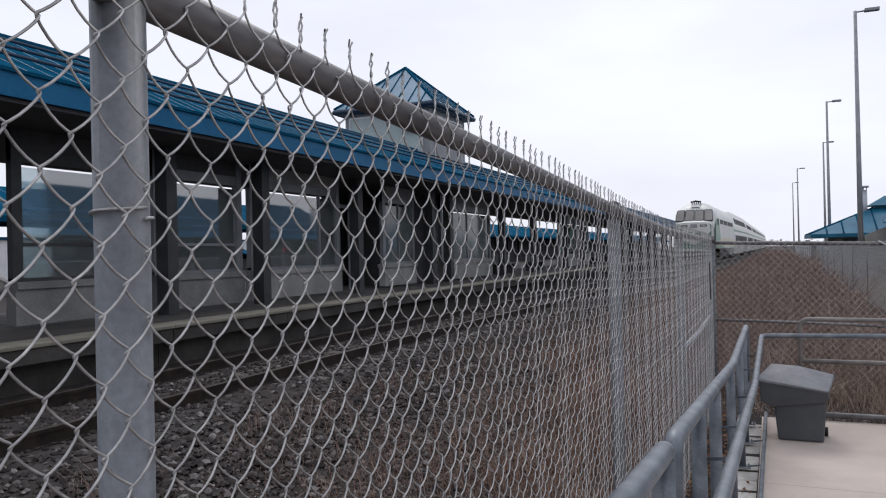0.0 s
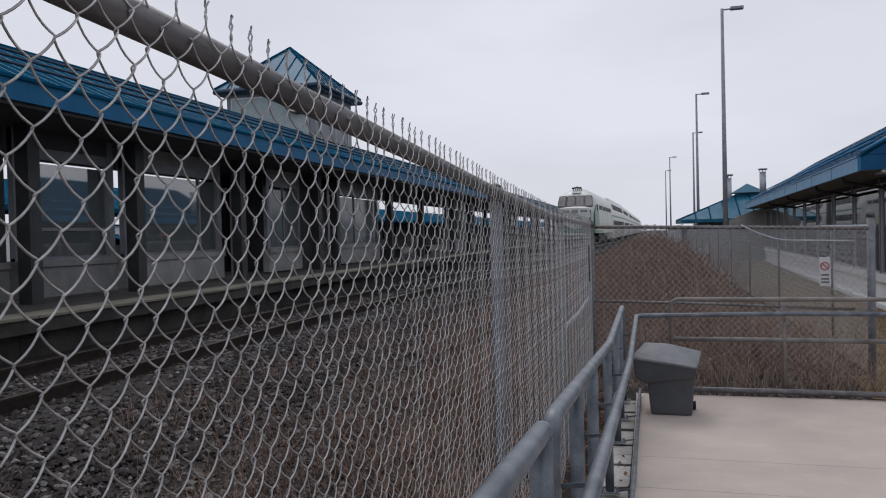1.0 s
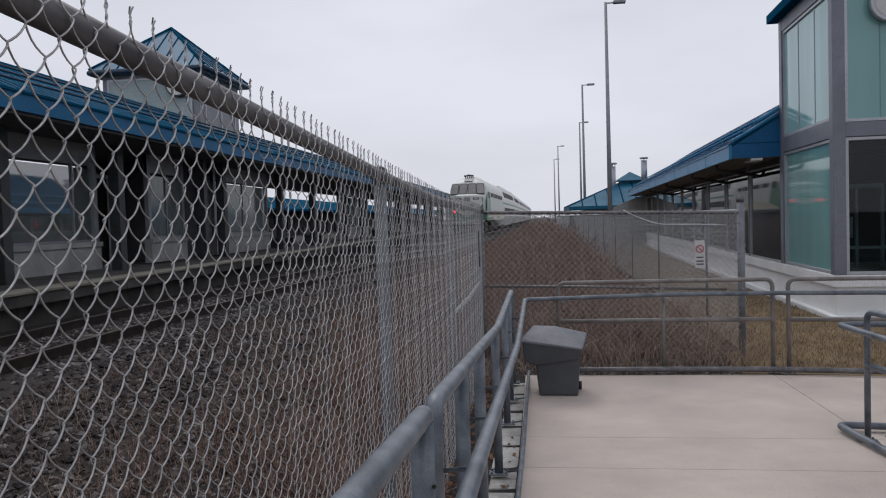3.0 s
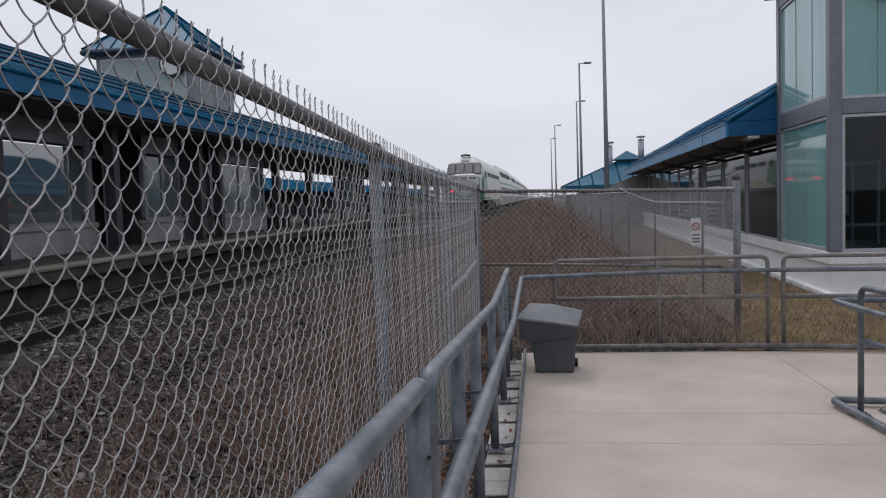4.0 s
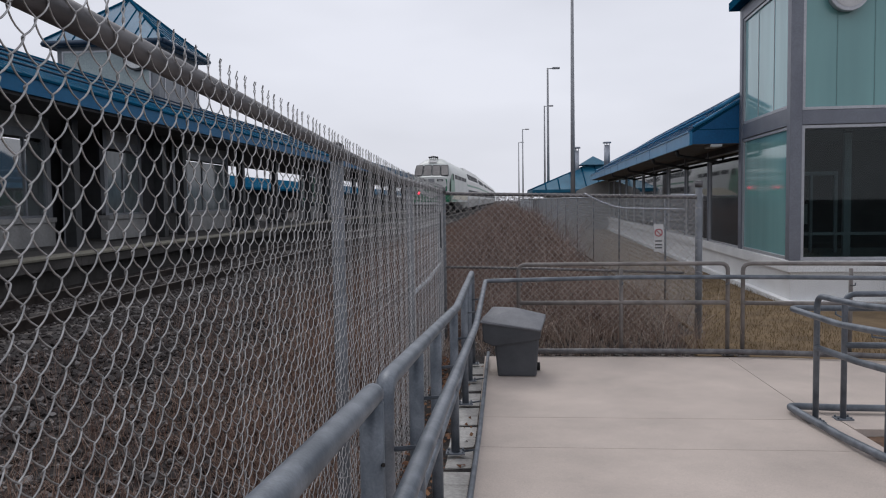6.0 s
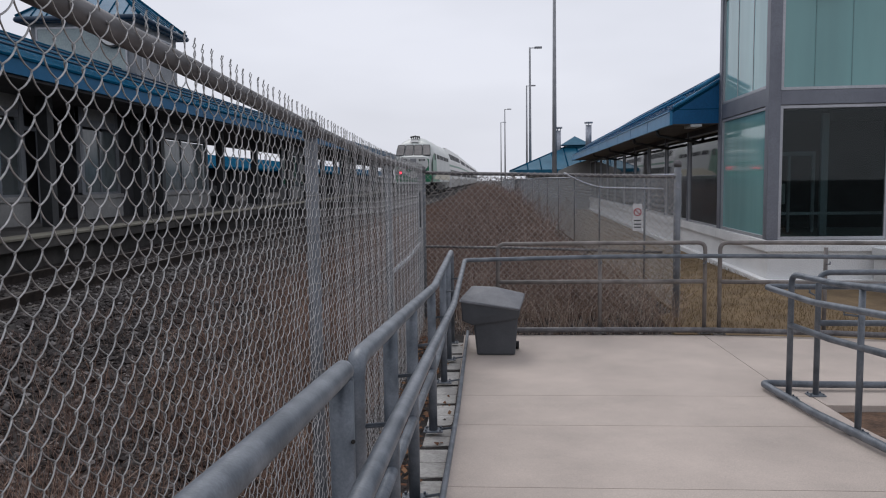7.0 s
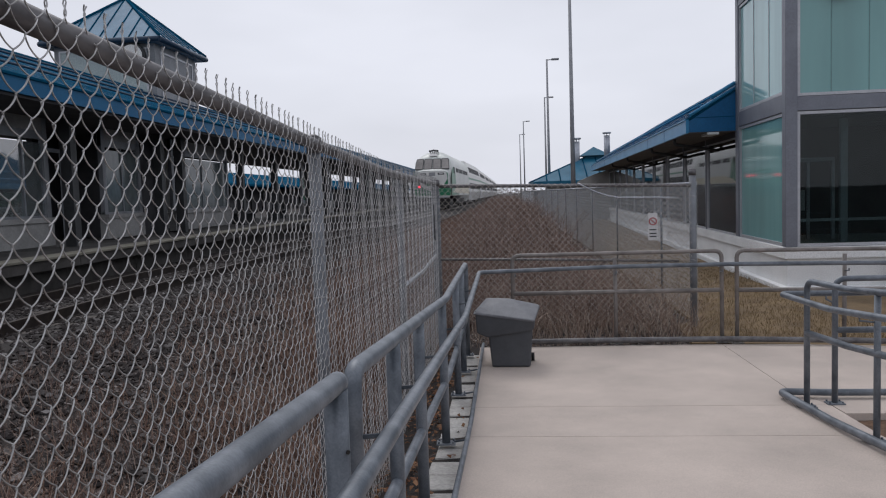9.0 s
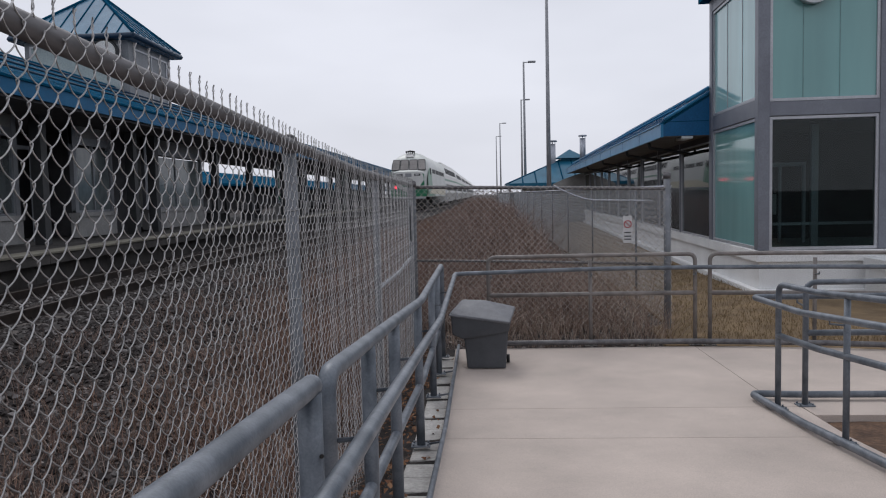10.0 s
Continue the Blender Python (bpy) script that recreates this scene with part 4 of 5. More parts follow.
M_TEALP = material("pale_teal_glass", (0.24, 0.45, 0.47), (0.30, 0.52, 0.53), 0.5, 0.08, 0.0, 0.0, 1.3, stretch=(1, 1, 0.15), spec=0.55)
station()


# ---- pavilion beyond ----
# the pavilion roof's sheen is put into this brighter blue
M_PAVR = material("sheeny_blue_roof", (0.009, 0.095, 0.165), (0.025, 0.14, 0.225), 0.8, 0.45, 0.0, 0.02, 20, spec=0.15)


def pavilion():
    s = base("pavilion", 8.35, 62, 0, "small pavilion with a hipped blue metal roof", "building")
    bm = B()
    box(bm, -3.6, 3.6, -3.4, 3.4, -0.2, 2.7)
    part("wall", bm, M_CONCW2, s)
    for x in (-2.4, -0.2, 2.0):
        bm = B()
        box(bm, x - 0.7, x + 0.7, -3.45, -3.38, 0.9, 2.3)
        part("window", bm, M_GLASSD, s)
    bm = B()
    c = [bm.verts.new(p) for p in ((-5.2, -4.6, 2.6), (5.2, -4.6, 2.6), (5.2, 4.6, 2.6), (-5.2, 4.6, 2.6))]
    d = [bm.verts.new(v.co - Vector((0, 0, 0.25))) for v in c]
    p = bm.verts.new((0, 0, 4.8))
    bm.faces.new(d[::-1])
    for i in range(4):
        bm.faces.new((c[i], c[(i + 1) % 4], p))
        bm.faces.new((d[i], d[(i + 1) % 4], c[(i + 1) % 4], c[i]))
    part("roof", bm, M_PAVR, s, "sheeny blue hipped roof")
    for i in range(9):
        w = (i + 1) / 10
        reach = 1 - abs(2 * w - 1)
        for a0, b0 in (((-5.2, -4.6), (5.2, -4.6)), ((-5.2, 4.6), (-5.2, -4.6))):
            e = Vector((a0[0] + (b0[0] - a0[0]) * w, a0[1] + (b0[1] - a0[1]) * w, 2.6))
            mid = Vector(((a0[0] + b0[0]) / 2, (a0[1] + b0[1]) / 2, 2.6))
            bm = B()
            tube(bm, [e + Vector((0, 0, 0.03)), e + (Vector((0, 0, 4.8)) - mid) * reach + Vector((0, 0, 0.03))], 0.05, 5)
            part("seam", bm, M_BLUE, s)
    bm = B()
    tube(bm, [(-1.5, -1, 3.4), (-1.5, -1, 5.75)], 0.26, 12)
    vp = part("vent_pipe", bm, M_GALV, s)
    bm = B()
    tube(bm, [(-1.5, -1, 5.93), (-1.5, -1, 6.05)], 0.38, 12)
    for k in range(4):
        tube(bm, [(-1.5 + 0.22 * math.cos(k * 1.57), -1 + 0.22 * math.sin(k * 1.57), 5.7), (-1.5 + 0.22 * math.cos(k * 1.57), -1 + 0.22 * math.sin(k * 1.57), 5.95)], 0.03, 5)
    part("cowl", bm, M_GALV, vp)
    bm = B()
    box(bm, -0.8, 0.8, -0.8, 0.8, 4.1, 4.6)
    c = [bm.verts.new(q) for q in ((-1.2, -1.2, 4.6), (1.2, -1.2, 4.6), (1.2, 1.2, 4.6), (-1.2, 1.2, 4.6))]
    p = bm.verts.new((0, 0, 5.35))
    for i in range(4):
        bm.faces.new((c[i], c[(i + 1) % 4], p))
    part("lantern", bm, M_PAVR, s)


pavilion()


# ---- second platform behind the first ----
def far_shelter():
    s = base("far_shelter", -24, 20, 0, "second blue-roofed platform shelter beyond the tracks", "shelter")
    s.matrix_world = Matrix()
    seam_roof(s, -34, 4.2, -38.5, 6.1, -30, 320, "roof", 1.6)
    seam_roof(s, -43, 4.2, -38.5, 6.1, -30, 320, "roof", 1.6)
    bm = B()
    box(bm, -34.04, -33.96, -30, 320, 3.9, 4.2)
    part("fascia", bm, M_BLUE, s)
    # added dark sheet: stands for shaded structure and hides the bright horizon
    bm = B()
    box(bm, -38.9, -38.6, 78, 320, 0.2, 3.9)
    part("shade_backing", bm, M_SOFFIT, s, "dark backing for the shaded structure under the far roof")
    for i in range(30):
        y = -28 + i * 6
        bm = B()
        box(bm, -38.2, -37.9, y - 0.15, y + 0.15, 0.2, 3.86)
        part("column", bm, M_DARK, s)


far_shelter()


def depot():
    s = base("depot_building", -66, 70, 0, "long pale building with small square windows", "building")
    s.matrix_world = Matrix()
    bm = B()
    box(bm, -70, -62, 20, 125, -0.2, 3.95)
    part("wall", bm, M_CONCW, s)
    bm = B()
    box(bm, -70.3, -61.7, 19.7, 125.3, 3.95, 4.15)
    part("roof", bm, M_BLUE, s)
    for i in range(38):
        bm = B()
        y = 22 + i * 2.7
        box(bm, -62.03, -61.97, y, y + 0.65, 2.3, 2.95)
        part("window", bm, M_TRAINGL, s)


def low_canopy():
    """A long low blue-roofed canopy far across the tracks."""
    c = base("low_canopy", -56, 110, 0, "long low canopy with a blue metal roof", "canopy")
    c.matrix_world = Matrix()
    seam_roof(c, -52, 1.5, -56, 2.7, 70, 150, "roof", 1.2)
    seam_roof(c, -60, 1.5, -56, 2.7, 70, 150, "roof", 1.2)
    for i in range(13):
        bm = B()
        box(bm, -52.6, -52.4, 71 + 6 * i, 71.2 + 6 * i, -0.1, 1.46)
        part("column", bm, M_CONCW, c)
    bm = B()
    box(bm, -56.1, -55.9, 70, 150, -0.1, 1.7)
    part("wall", bm, M_CONCW2, c)


low_canopy()


# ---- street lamps ----
def street_lamp(x, y, h, arm=1.0, double=False):
    l = base("street_lamp", x, y, 0, "tall grey street lamp with a flat head", "street lamp", "street lamps")
    bm = B()
    tube(bm, [(0, 0, -0.2), (0, 0, h)], 0.14, 12, True, 0.075)
    part("pole", bm, M_PALE, l)
    bm = B()
    tube(bm, [(0, 0, 0), (0, 0, 0.5)], 0.22, 12, True, 0.2)
    part("footing", bm, M_CONCW2, l)
    for sgn in ((1, -1) if double else (1,)):
        bm = B()
        tube(bm, [(0, 0, h - 0.06), (sgn * arm * 0.5, 0, h - 0.04)], 0.04, 8)
        a = part("arm", bm, M_PALE, l)
        bm = B()
        box(bm, sgn * arm * 0.72 - 0.32, sgn * arm * 0.72 + 0.32, -0.16, 0.16, h - 0.10, h + 0.05)
        part("lamp_head", bm, M_PALE, a, "", 0.03)


street_lamp(4.43, 40, 13.2, 1.0)
street_lamp(4.95, 65.6, 13.2)
street_lamp(6.3, 90, 12.9)
street_lamp(5.0, 123, 13.2)
street_lamp(5.3, 151, 13.2)
for x, y in ((-12.4, 150), (-13.0, 180), (-13.4, 215)):
    street_lamp(x, y, 6.2, 2.2, True)


# ---- sign on the fence ----
sg = base("warning_sign", 2.27, 8.33, 1.33, "white no-entry warning sign wired to the fence", "sign")
bm = B()
box(bm, -0.062, 0.062, -0.004, 0.004, -0.18, 0.18)
part("plate", bm, M_SIGNW, sg, "", 0.002)
bm = B()
ring = [(0.046 * math.cos(t), -0.006, 0.07 + 0.046 * math.sin(t)) for t in [2 * math.pi * i / 20 for i in range(21)]]
tube(bm, ring, 0.007, 6, False)
tube(bm, [(-0.032, -0.006, 0.102), (0.032, -0.006, 0.038)], 0.006, 6)
part("red_ring", bm, M_SIGNR, sg)
for z in (-0.04, -0.09, -0.13):
    bm = B()
    box(bm, -0.045, 0.045, -0.008, -0.0045, z - 0.008, z + 0.008)
    part("text_bar", bm, M_DARK, sg)


# ---- train ----
def loft(bm, sections):
    rings = [[bm.verts.new(p) for p in sec] for sec in sections]
    n = len(rings[0])
    for a, b in zip(rings, rings[1:]):
        for k in range(n):
            bm.faces.new((a[k], a[(k + 1) % n], b[(k + 1) % n], b[k]))
    bm.faces.new(rings[0][::-1])
    bm.faces.new(rings[-1])


def bogie(parent, y, r=0.48):
    bm = B()
    box(bm, -1.15, 1.15, y - 1.6, y + 1.6, 0.35, 0.85)
    bg = part("bogie", bm, M_BLACK, parent, "", 0.04)
    for yy in (y - 1.15, y + 1.15):
        for x in (-0.78, 0.78):
            bm = B()
            tube(bm, [(x - 0.07, yy, r), (x + 0.07, yy, r)], r, 20)
            part("wheel", bm, M_BLACK, bg)


def glow(name, col, strength):
    m = bpy.data.materials.new(name)
    m.use_nodes = True
    b = m.node_tree.nodes["Principled BSDF"]
    b.inputs["Base Color"].default_value = (*col, 1)
    b.inputs["Emission Color"].default_value = (*col, 1)
    b.inputs["Emission Strength"].default_value = strength
    return m


def locomotive(y):
    slope = math.degrees(math.atan2(track_x(y + 10) - track_x(y), 10))
    t = base("locomotive", track_x(y), y, rail_z(y), "white and green diesel locomotive with red tail lights", "locomotive", "train", "", -slope)
    def arch(y, w, zs, zt, e):
        """A cab section: upright sides under a rounded roof; e sets how square its shoulders are."""
        top = []
        for i in range(17):
            c, d = math.cos(math.pi * i / 16), math.sin(math.pi * i / 16)
            top.append((w * math.copysign(abs(c) ** (2 / e), c), y, zs + (zt - zs) * abs(d) ** (2 / e)))
        return [(-w, y, 1.15), (w, y, 1.15)] + top
    bm = B()
    loft(bm, [arch(0.0, 1.30, 2.5, 3.20, 5), arch(0.25, 1.42, 2.6, 3.34, 5), arch(1.0, 1.50, 3.1, 4.24, 5), arch(1.3, 1.52, 3.2, 4.45, 3.4), arch(1.7, 1.54, 3.2, 4.64, 2.7), arch(2.3, 1.55, 3.2, 4.80, 2.4), arch(3.2, 1.55, 3.2, 4.88, 2.3), arch(4.8, 1.55, 3.25, 4.86, 2.3), arch(20.0, 1.55, 3.25, 4.80, 2.6)])
    body = part("body", bm, M_LOCO, t, "grey-green body with a white domed roof")
    for poly in body.data.polygons:
        poly.use_smooth = poly.center.z > 3.3 and poly.center.y > 1.1
    bm = B()
    box(bm, -1.27, 1.27, -0.015, 0.05, 1.17, 3.0)
    part("nose_panel", bm, M_GREEN, t, "green nose")
    bm = B()
    prism(bm, [(-1.2, 2.92), (-1.25, 2.5), (-0.8, 1.85), (0, 1.45), (0.8, 1.85), (1.25, 2.5), (1.2, 2.92), (0.95, 3.14), (-0.95, 3.14)], 0.03, Matrix.Translation((0, -0.02, 0)) @ Matrix.Rotation(radians(90), 4, "X"))
    part("nose_shield", bm, M_WHITE, t, "white heart-shaped nose panel")
    for x in (-1.25, 1.25):
        bm = B()
        box(bm, x - 0.24, x + 0.24, -0.05, 0.3, 1.16, 1.75)
        part("corner_panel", bm, M_GREEN, t, "green nose corner", 0.05)
    # sloping windscreens
    for a, b in ((-1.36, -0.80), (-0.68, -0.06), (0.06, 0.68), (0.80, 1.36)):
        yb, zb, yt, zt = 0.30, 3.36, 0.92, 4.16
        side = -0.05 if abs(a + b) > 1.5 else 0.0
        pane = None
        for name, grow, lift, mat in (("windscreen", 0.0, 0.0, M_WIND), ("gasket", 0.045, 0.02, M_DARK)):
            bm = B()
            c, d, z0, z1 = a - grow, b + grow, zb - grow, zt + grow
            y0, y1 = yb - grow * 0.77 + lift, yt + grow * 0.77 + lift
            cut = 0.1 * (d - c)
            ring = ((c + cut, z0), (d - cut, z0), (d, z0 + cut), (d, z1 - cut), (d - cut, z1), (c + cut, z1), (c, z1 - cut), (c, z0 + cut))
            v = [bm.verts.new((x * (1 - 0.06 * (z - z0) / (z1 - z0)), y0 + (y1 - y0) * (z - z0) / (z1 - z0) + side - 0.07, z)) for x, z in ring]
            w = [bm.verts.new(q.co + Vector((0, 0.06, -0.05))) for q in v]
            bm.faces.new(v)
            bm.faces.new(w[::-1])
            for i in range(8):
                bm.faces.new((v[i], w[i], w[(i + 1) % 8], v[(i + 1) % 8]))
            pane = part(name, bm, mat, pane or t, "grey-brown windscreen pane" if mat is M_WIND else "")
    for x in (-0.32, 0.32):
        bm = B()
        tube(bm, [(x, -0.05, 2.22), (x, -0.065, 2.22)], 0.27, 24)
        part("emblem", bm, M_GREEN, t)
    for x in (-0.72, 0.72):
        bm = B()
        box(bm, x - 0.26, x + 0.26, -0.06, 0.05, 2.84, 3.02)
        nb = part("number_board", bm, M_DARK, t, "", 0.04)
        bm = B()
        box(bm, x - 0.15, x + 0.15, -0.07, -0.061, 2.89, 2.97)
        part("number_bar", bm, M_SIGNW, nb)
    bm = B()
    box(bm, -0.26, 0.26, -0.055, 0.05, 2.76, 3.06)
    part("headlight_panel", bm, M_PALE, t, "", 0.02)
    for x in (-1.02, 1.02):
        bm = B()
        tube(bm, [(x, -0.02, 1.92), (x, -0.075, 1.92)], 0.15, 16)
        lm = part("light_pod", bm, M_DARK, t)
        bm = B()
        tube(bm, [(x, -0.075, 1.92), (x, -0.085, 1.92)], 0.10, 16)
        part("tail_light", bm, M_RED, lm, "glowing red tail light")
        bm = B()
        tube(bm, [(x * 1.22, 0.02, 1.92), (x * 1.22, -0.07, 1.92)], 0.13, 16)
        part("ditch_light", bm, M_FRAMEL, t)
    bm = B()
    box(bm, -1.35, 1.35, -0.12, 0.3, 1.0, 1.14)
    part("anticlimber", bm, M_FRAMEL, t, "", 0.02)
    bm = B()
    prism(bm, [(-1.4, 0.25), (1.4, 0.25), (1.4, 0.98), (-1.4, 0.98)], 0.2, Matrix.Translation((0, 0.3, 0)) @ Matrix.Rotation(radians(90), 4, "X"))
    part("pilot", bm, M_BLACK, t)
    for k in range(5):
        bm = B()
        x = (k - 2) * 0.16
        tube(bm, [(x, 1.7 + 0.06 * (k % 2), 4.93 - 0.03 * abs(k - 2)), (x, 2.3, 4.88)], 0.085, 10, True, 0.03)
        box(bm, x - 0.03, x + 0.03, 2.0, 2.1, 4.72, 4.86)
        part("horn", bm, M_BLACK, t, "black air horn")
    bm = B()
    prism(bm, [(-0.4, 0.0), (0.4, 0.0), (0.2, 0.5), (-0.2, 0.5)], 0.01, Matrix.Translation((0, 1.12, 4.42)) @ Matrix.Rotation(radians(30), 4, "X"))
    part("roof_patch", bm, M_PALE, t, "grey brow panel over the windscreens")
    for a, b, m in ((2.2, 3.2, M_TRAINGL), (4.6, 7.2, M_DARK), (8.0, 11.5, M_DARK), (12.2, 15.5, M_DARK), (16, 18, M_DARK)):
        z0, z1 = (3.0, 3.62) if m is M_TRAINGL else (3.15, 3.6)
        for sx in (-1, 1):
            bm = B()
            box(bm, sx * 1.555 - 0.015, sx * 1.555 + 0.015, a, b, z0, z1 - 0.1)
            part("side_window" if m is M_TRAINGL else "grille", bm, m, t)
    for sx in (-1, 1):
        bm = B()
        prism(bm, [(0.35, 1.18), (7.5, 1.18), (4.6, 1.9), (3.6, 3.4), (1.9, 3.5), (1.2, 3.3), (0.5, 2.7)], 0.01, Matrix.Translation((sx * 1.548 - 0.005, 0, 0)) @ Matrix(((0, 0, 1, 0), (1, 0, 0, 0), (0, 1, 0, 0), (0, 0, 0, 1))))
        part("cab_panel", bm, M_GREEN, t, "green cab side")
        bm = B()
        prism(bm, [(1.2, 1.4), (20, 1.25), (20, 2.0), (7, 2.05), (3.5, 1.75)], 0.012, Matrix.Translation((sx * 1.556 - 0.006, 0, 0)) @ Matrix(((0, 0, 1, 0), (1, 0, 0, 0), (0, 1, 0, 0), (0, 0, 0, 1))))
        part("side_stripe", bm, M_CREAM, t, "cream side stripe")
    bm = B()
    box(bm, -1.3, 1.3, 7, 13, 0.35, 1.12)
    part("fuel_tank", bm, M_BLACK, t, "", 0.08)
    bogie(t, 3.6)
    bogie(t, 16.6)


def coach(y):
    slope = math.degrees(math.atan2(track_x(y + 20) - track_x(y), 20))
    c = base("passenger_coach", track_x(y), y, rail_z(y), "white double-deck passenger coach with dark windows", "coach", "train", "", -slope)
    L = 25.6
    bm = B()
    sec = lambda yy, q: [(-1.1 * q, yy, 0.45), (1.1 * q, yy, 0.45), (1.47 * q, yy, 1.5), (1.47 * q, yy, 3.4), (1.05 * q, yy, 4.75), (-1.05 * q, yy, 4.75), (-1.47 * q, yy, 3.4), (-1.47 * q, yy, 1.5)]
    loft(bm, [sec(0, 0.97), sec(0.15, 1), sec(L - 0.15, 1), sec(L, 0.97)])
    part("body", bm, M_WHITE, c)
    for sx in (-1, 1):
        for z0, z1, tilt in ((1.75, 2.45, 0), (3.55, 4.25, 1)):
            for i in range(9):
                a = 2.6 + i * 2.3
                bm = B()
                m = Matrix.Translation((sx * (1.475 if not tilt else 1.475 - (0.5 * (z0 + z1) - 3.4) * 0.311), a, 0.5 * (z0 + z1))) @ Matrix.Rotation(-sx * (0.302 if tilt else 0), 4, "Y")
                box(bm, -0.012, 0.012, 0, 1.9, -0.33, 0.33, m)
                part("window", bm, M_TRAINGL, c)
        bm = B()
        box(bm, sx * 1.476 - 0.008, sx * 1.476 + 0.008, 0.3, L - 0.3, 2.8, 3.0)
        part("green_band", bm, M_GREEN, c, "green band")
        for a in (1.0, L - 2.2):
            bm = B()
            box(bm, sx * 1.48 - 0.01, sx * 1.48 + 0.01, a, a + 1.3, 0.7, 2.5)
            part("door", bm, M_FRAMEL, c)
    bogie(c, 3.0, 0.42)
    bogie(c, L - 3.0, 0.42)


M_LOCO = material("loco_paint", (0.52, 0.55, 0.52), (0.64, 0.65, 0.63), 0.3, 0.4, 0, 0.02, 8)
M_CREAM = material("cream_stripe", (0.55, 0.50, 0.36), (0.6, 0.55, 0.42), 1, 0.4, 0, 0.02, 20)
M_TRAINGL = material("train_window", (0.02, 0.022, 0.024), (0.035, 0.037, 0.04), 1, 0.5, 0, 0, 10, spec=0.05)
# reflected sky is put into the windscreens' pale grey-brown
M_WIND = material("windscreen_glass", (0.22, 0.205, 0.195), (0.32, 0.30, 0.285), 0.7, 0.15, 0, 0, 10, spec=0.4)
M_RED = glow("red_tail_glow", (1.0, 0.03, 0.06), 5.0)
depot()
LOCO_Y = 60.0
locomotive(LOCO_Y)
for i in range(7):
    coach(LOCO_Y + 20.9 + i * 26.3)


# ---- lawn and planting bed ----
def sheet(name, outline, z, mat, label, category):
    bm = B()
    prism(bm, outline, 0.05, Matrix.Translation((0, 0, z - 0.05)))
    return tagged(part(name, bm, mat), label, category, "", "structure")


sheet("lawn", [(2.5, 7.24), (3.5, 7.12), (5.1, 6.75), (9, 6.3), (9, 11.2), (5.1, 11.45), (5.15, 14), (7, 46), (3.6, 46), (2.9, 8.8), (2.6, 8.5)], -0.015, M_LAWN, "dry brown winter lawn beside the station", "lawn")
M_SOIL2 = material("brown_mulch", (0.07, 0.040, 0.026), (0.20, 0.115, 0.068), 5, 0.95, 0, 0.9, 40)
bm = B()
bed_xs, bed_ys = [2.93 + 0.35 * i for i in range(17)], [-3.0 + 0.362 * i for i in range(21)]
soil = [[bm.verts.new((x, y, ramp(y) - 0.05 + 0.03 * noise.noise(Vector((x * 2.1, y * 2.1, 7))))) for y in bed_ys] for x in bed_xs]
for i in range(len(bed_xs) - 1):
    for j in range(len(bed_ys) - 1):
        bm.faces.new((soil[i][j], soil[i + 1][j], soil[i + 1][j + 1], soil[i][j + 1])).smooth = True
tagged(part("planting_bed", bm, M_SOIL2), "bare reddish-brown soil in the railed planting bed", "planting bed", "", "structure")


M_STONED = material("ballast_rock", (0.06, 0.054, 0.051), (0.19, 0.175, 0.168), 2.5, 0.9, 0, 0.5, 9, spread=0.6)


# ---- loose stuff: stones, weeds, grass ----
def stuff(name, verts, faces, mat, label, category):
    me = bpy.data.meshes.new(name)
    me.from_pydata(verts, [], faces)
    me.materials.append(mat)
    ob = new(name, me)
    return tagged(ob, label, category, "", "stuff")


rng = np.random.default_rng(7)


def stones(n, place, size, squash=0.65):
    """n small broken stones; place(k) gives x, y, z."""
    verts, faces = [], []
    shape = np.array([(1, 0, 0), (-1, 0, 0), (0, 1, 0), (0, -1, 0), (0, 0, 1), (0, 0, -1), (.6, .6, .5), (-.6, -.5, .5)], float)
    tris = [(0, 6, 4), (6, 2, 4), (2, 1, 4), (1, 7, 4), (7, 3, 4), (3, 0, 4), (0, 2, 6), (1, 3, 7), (2, 0, 5), (1, 2, 5), (3, 1, 5), (0, 3, 5)]
    for k in range(n):
        x, y, z = place(k)
        s = size * rng.uniform(0.5, 1.5) * (1 + 0.02 * max(0, y))
        v = shape * rng.uniform(0.6, 1.15, (8, 1)) * (s, s * rng.uniform(0.6, 1), s * squash)
        a = rng.uniform(0, 6.28)
        c, d = math.cos(a), math.sin(a)
        b = len(verts)
        verts.extend([(x + p[0] * c - p[1] * d, y + p[0] * d + p[1] * c, z + p[2]) for p in v])
        faces.extend([(b + i, b + j, b + q) for i, j, q in tris])
    return verts, faces


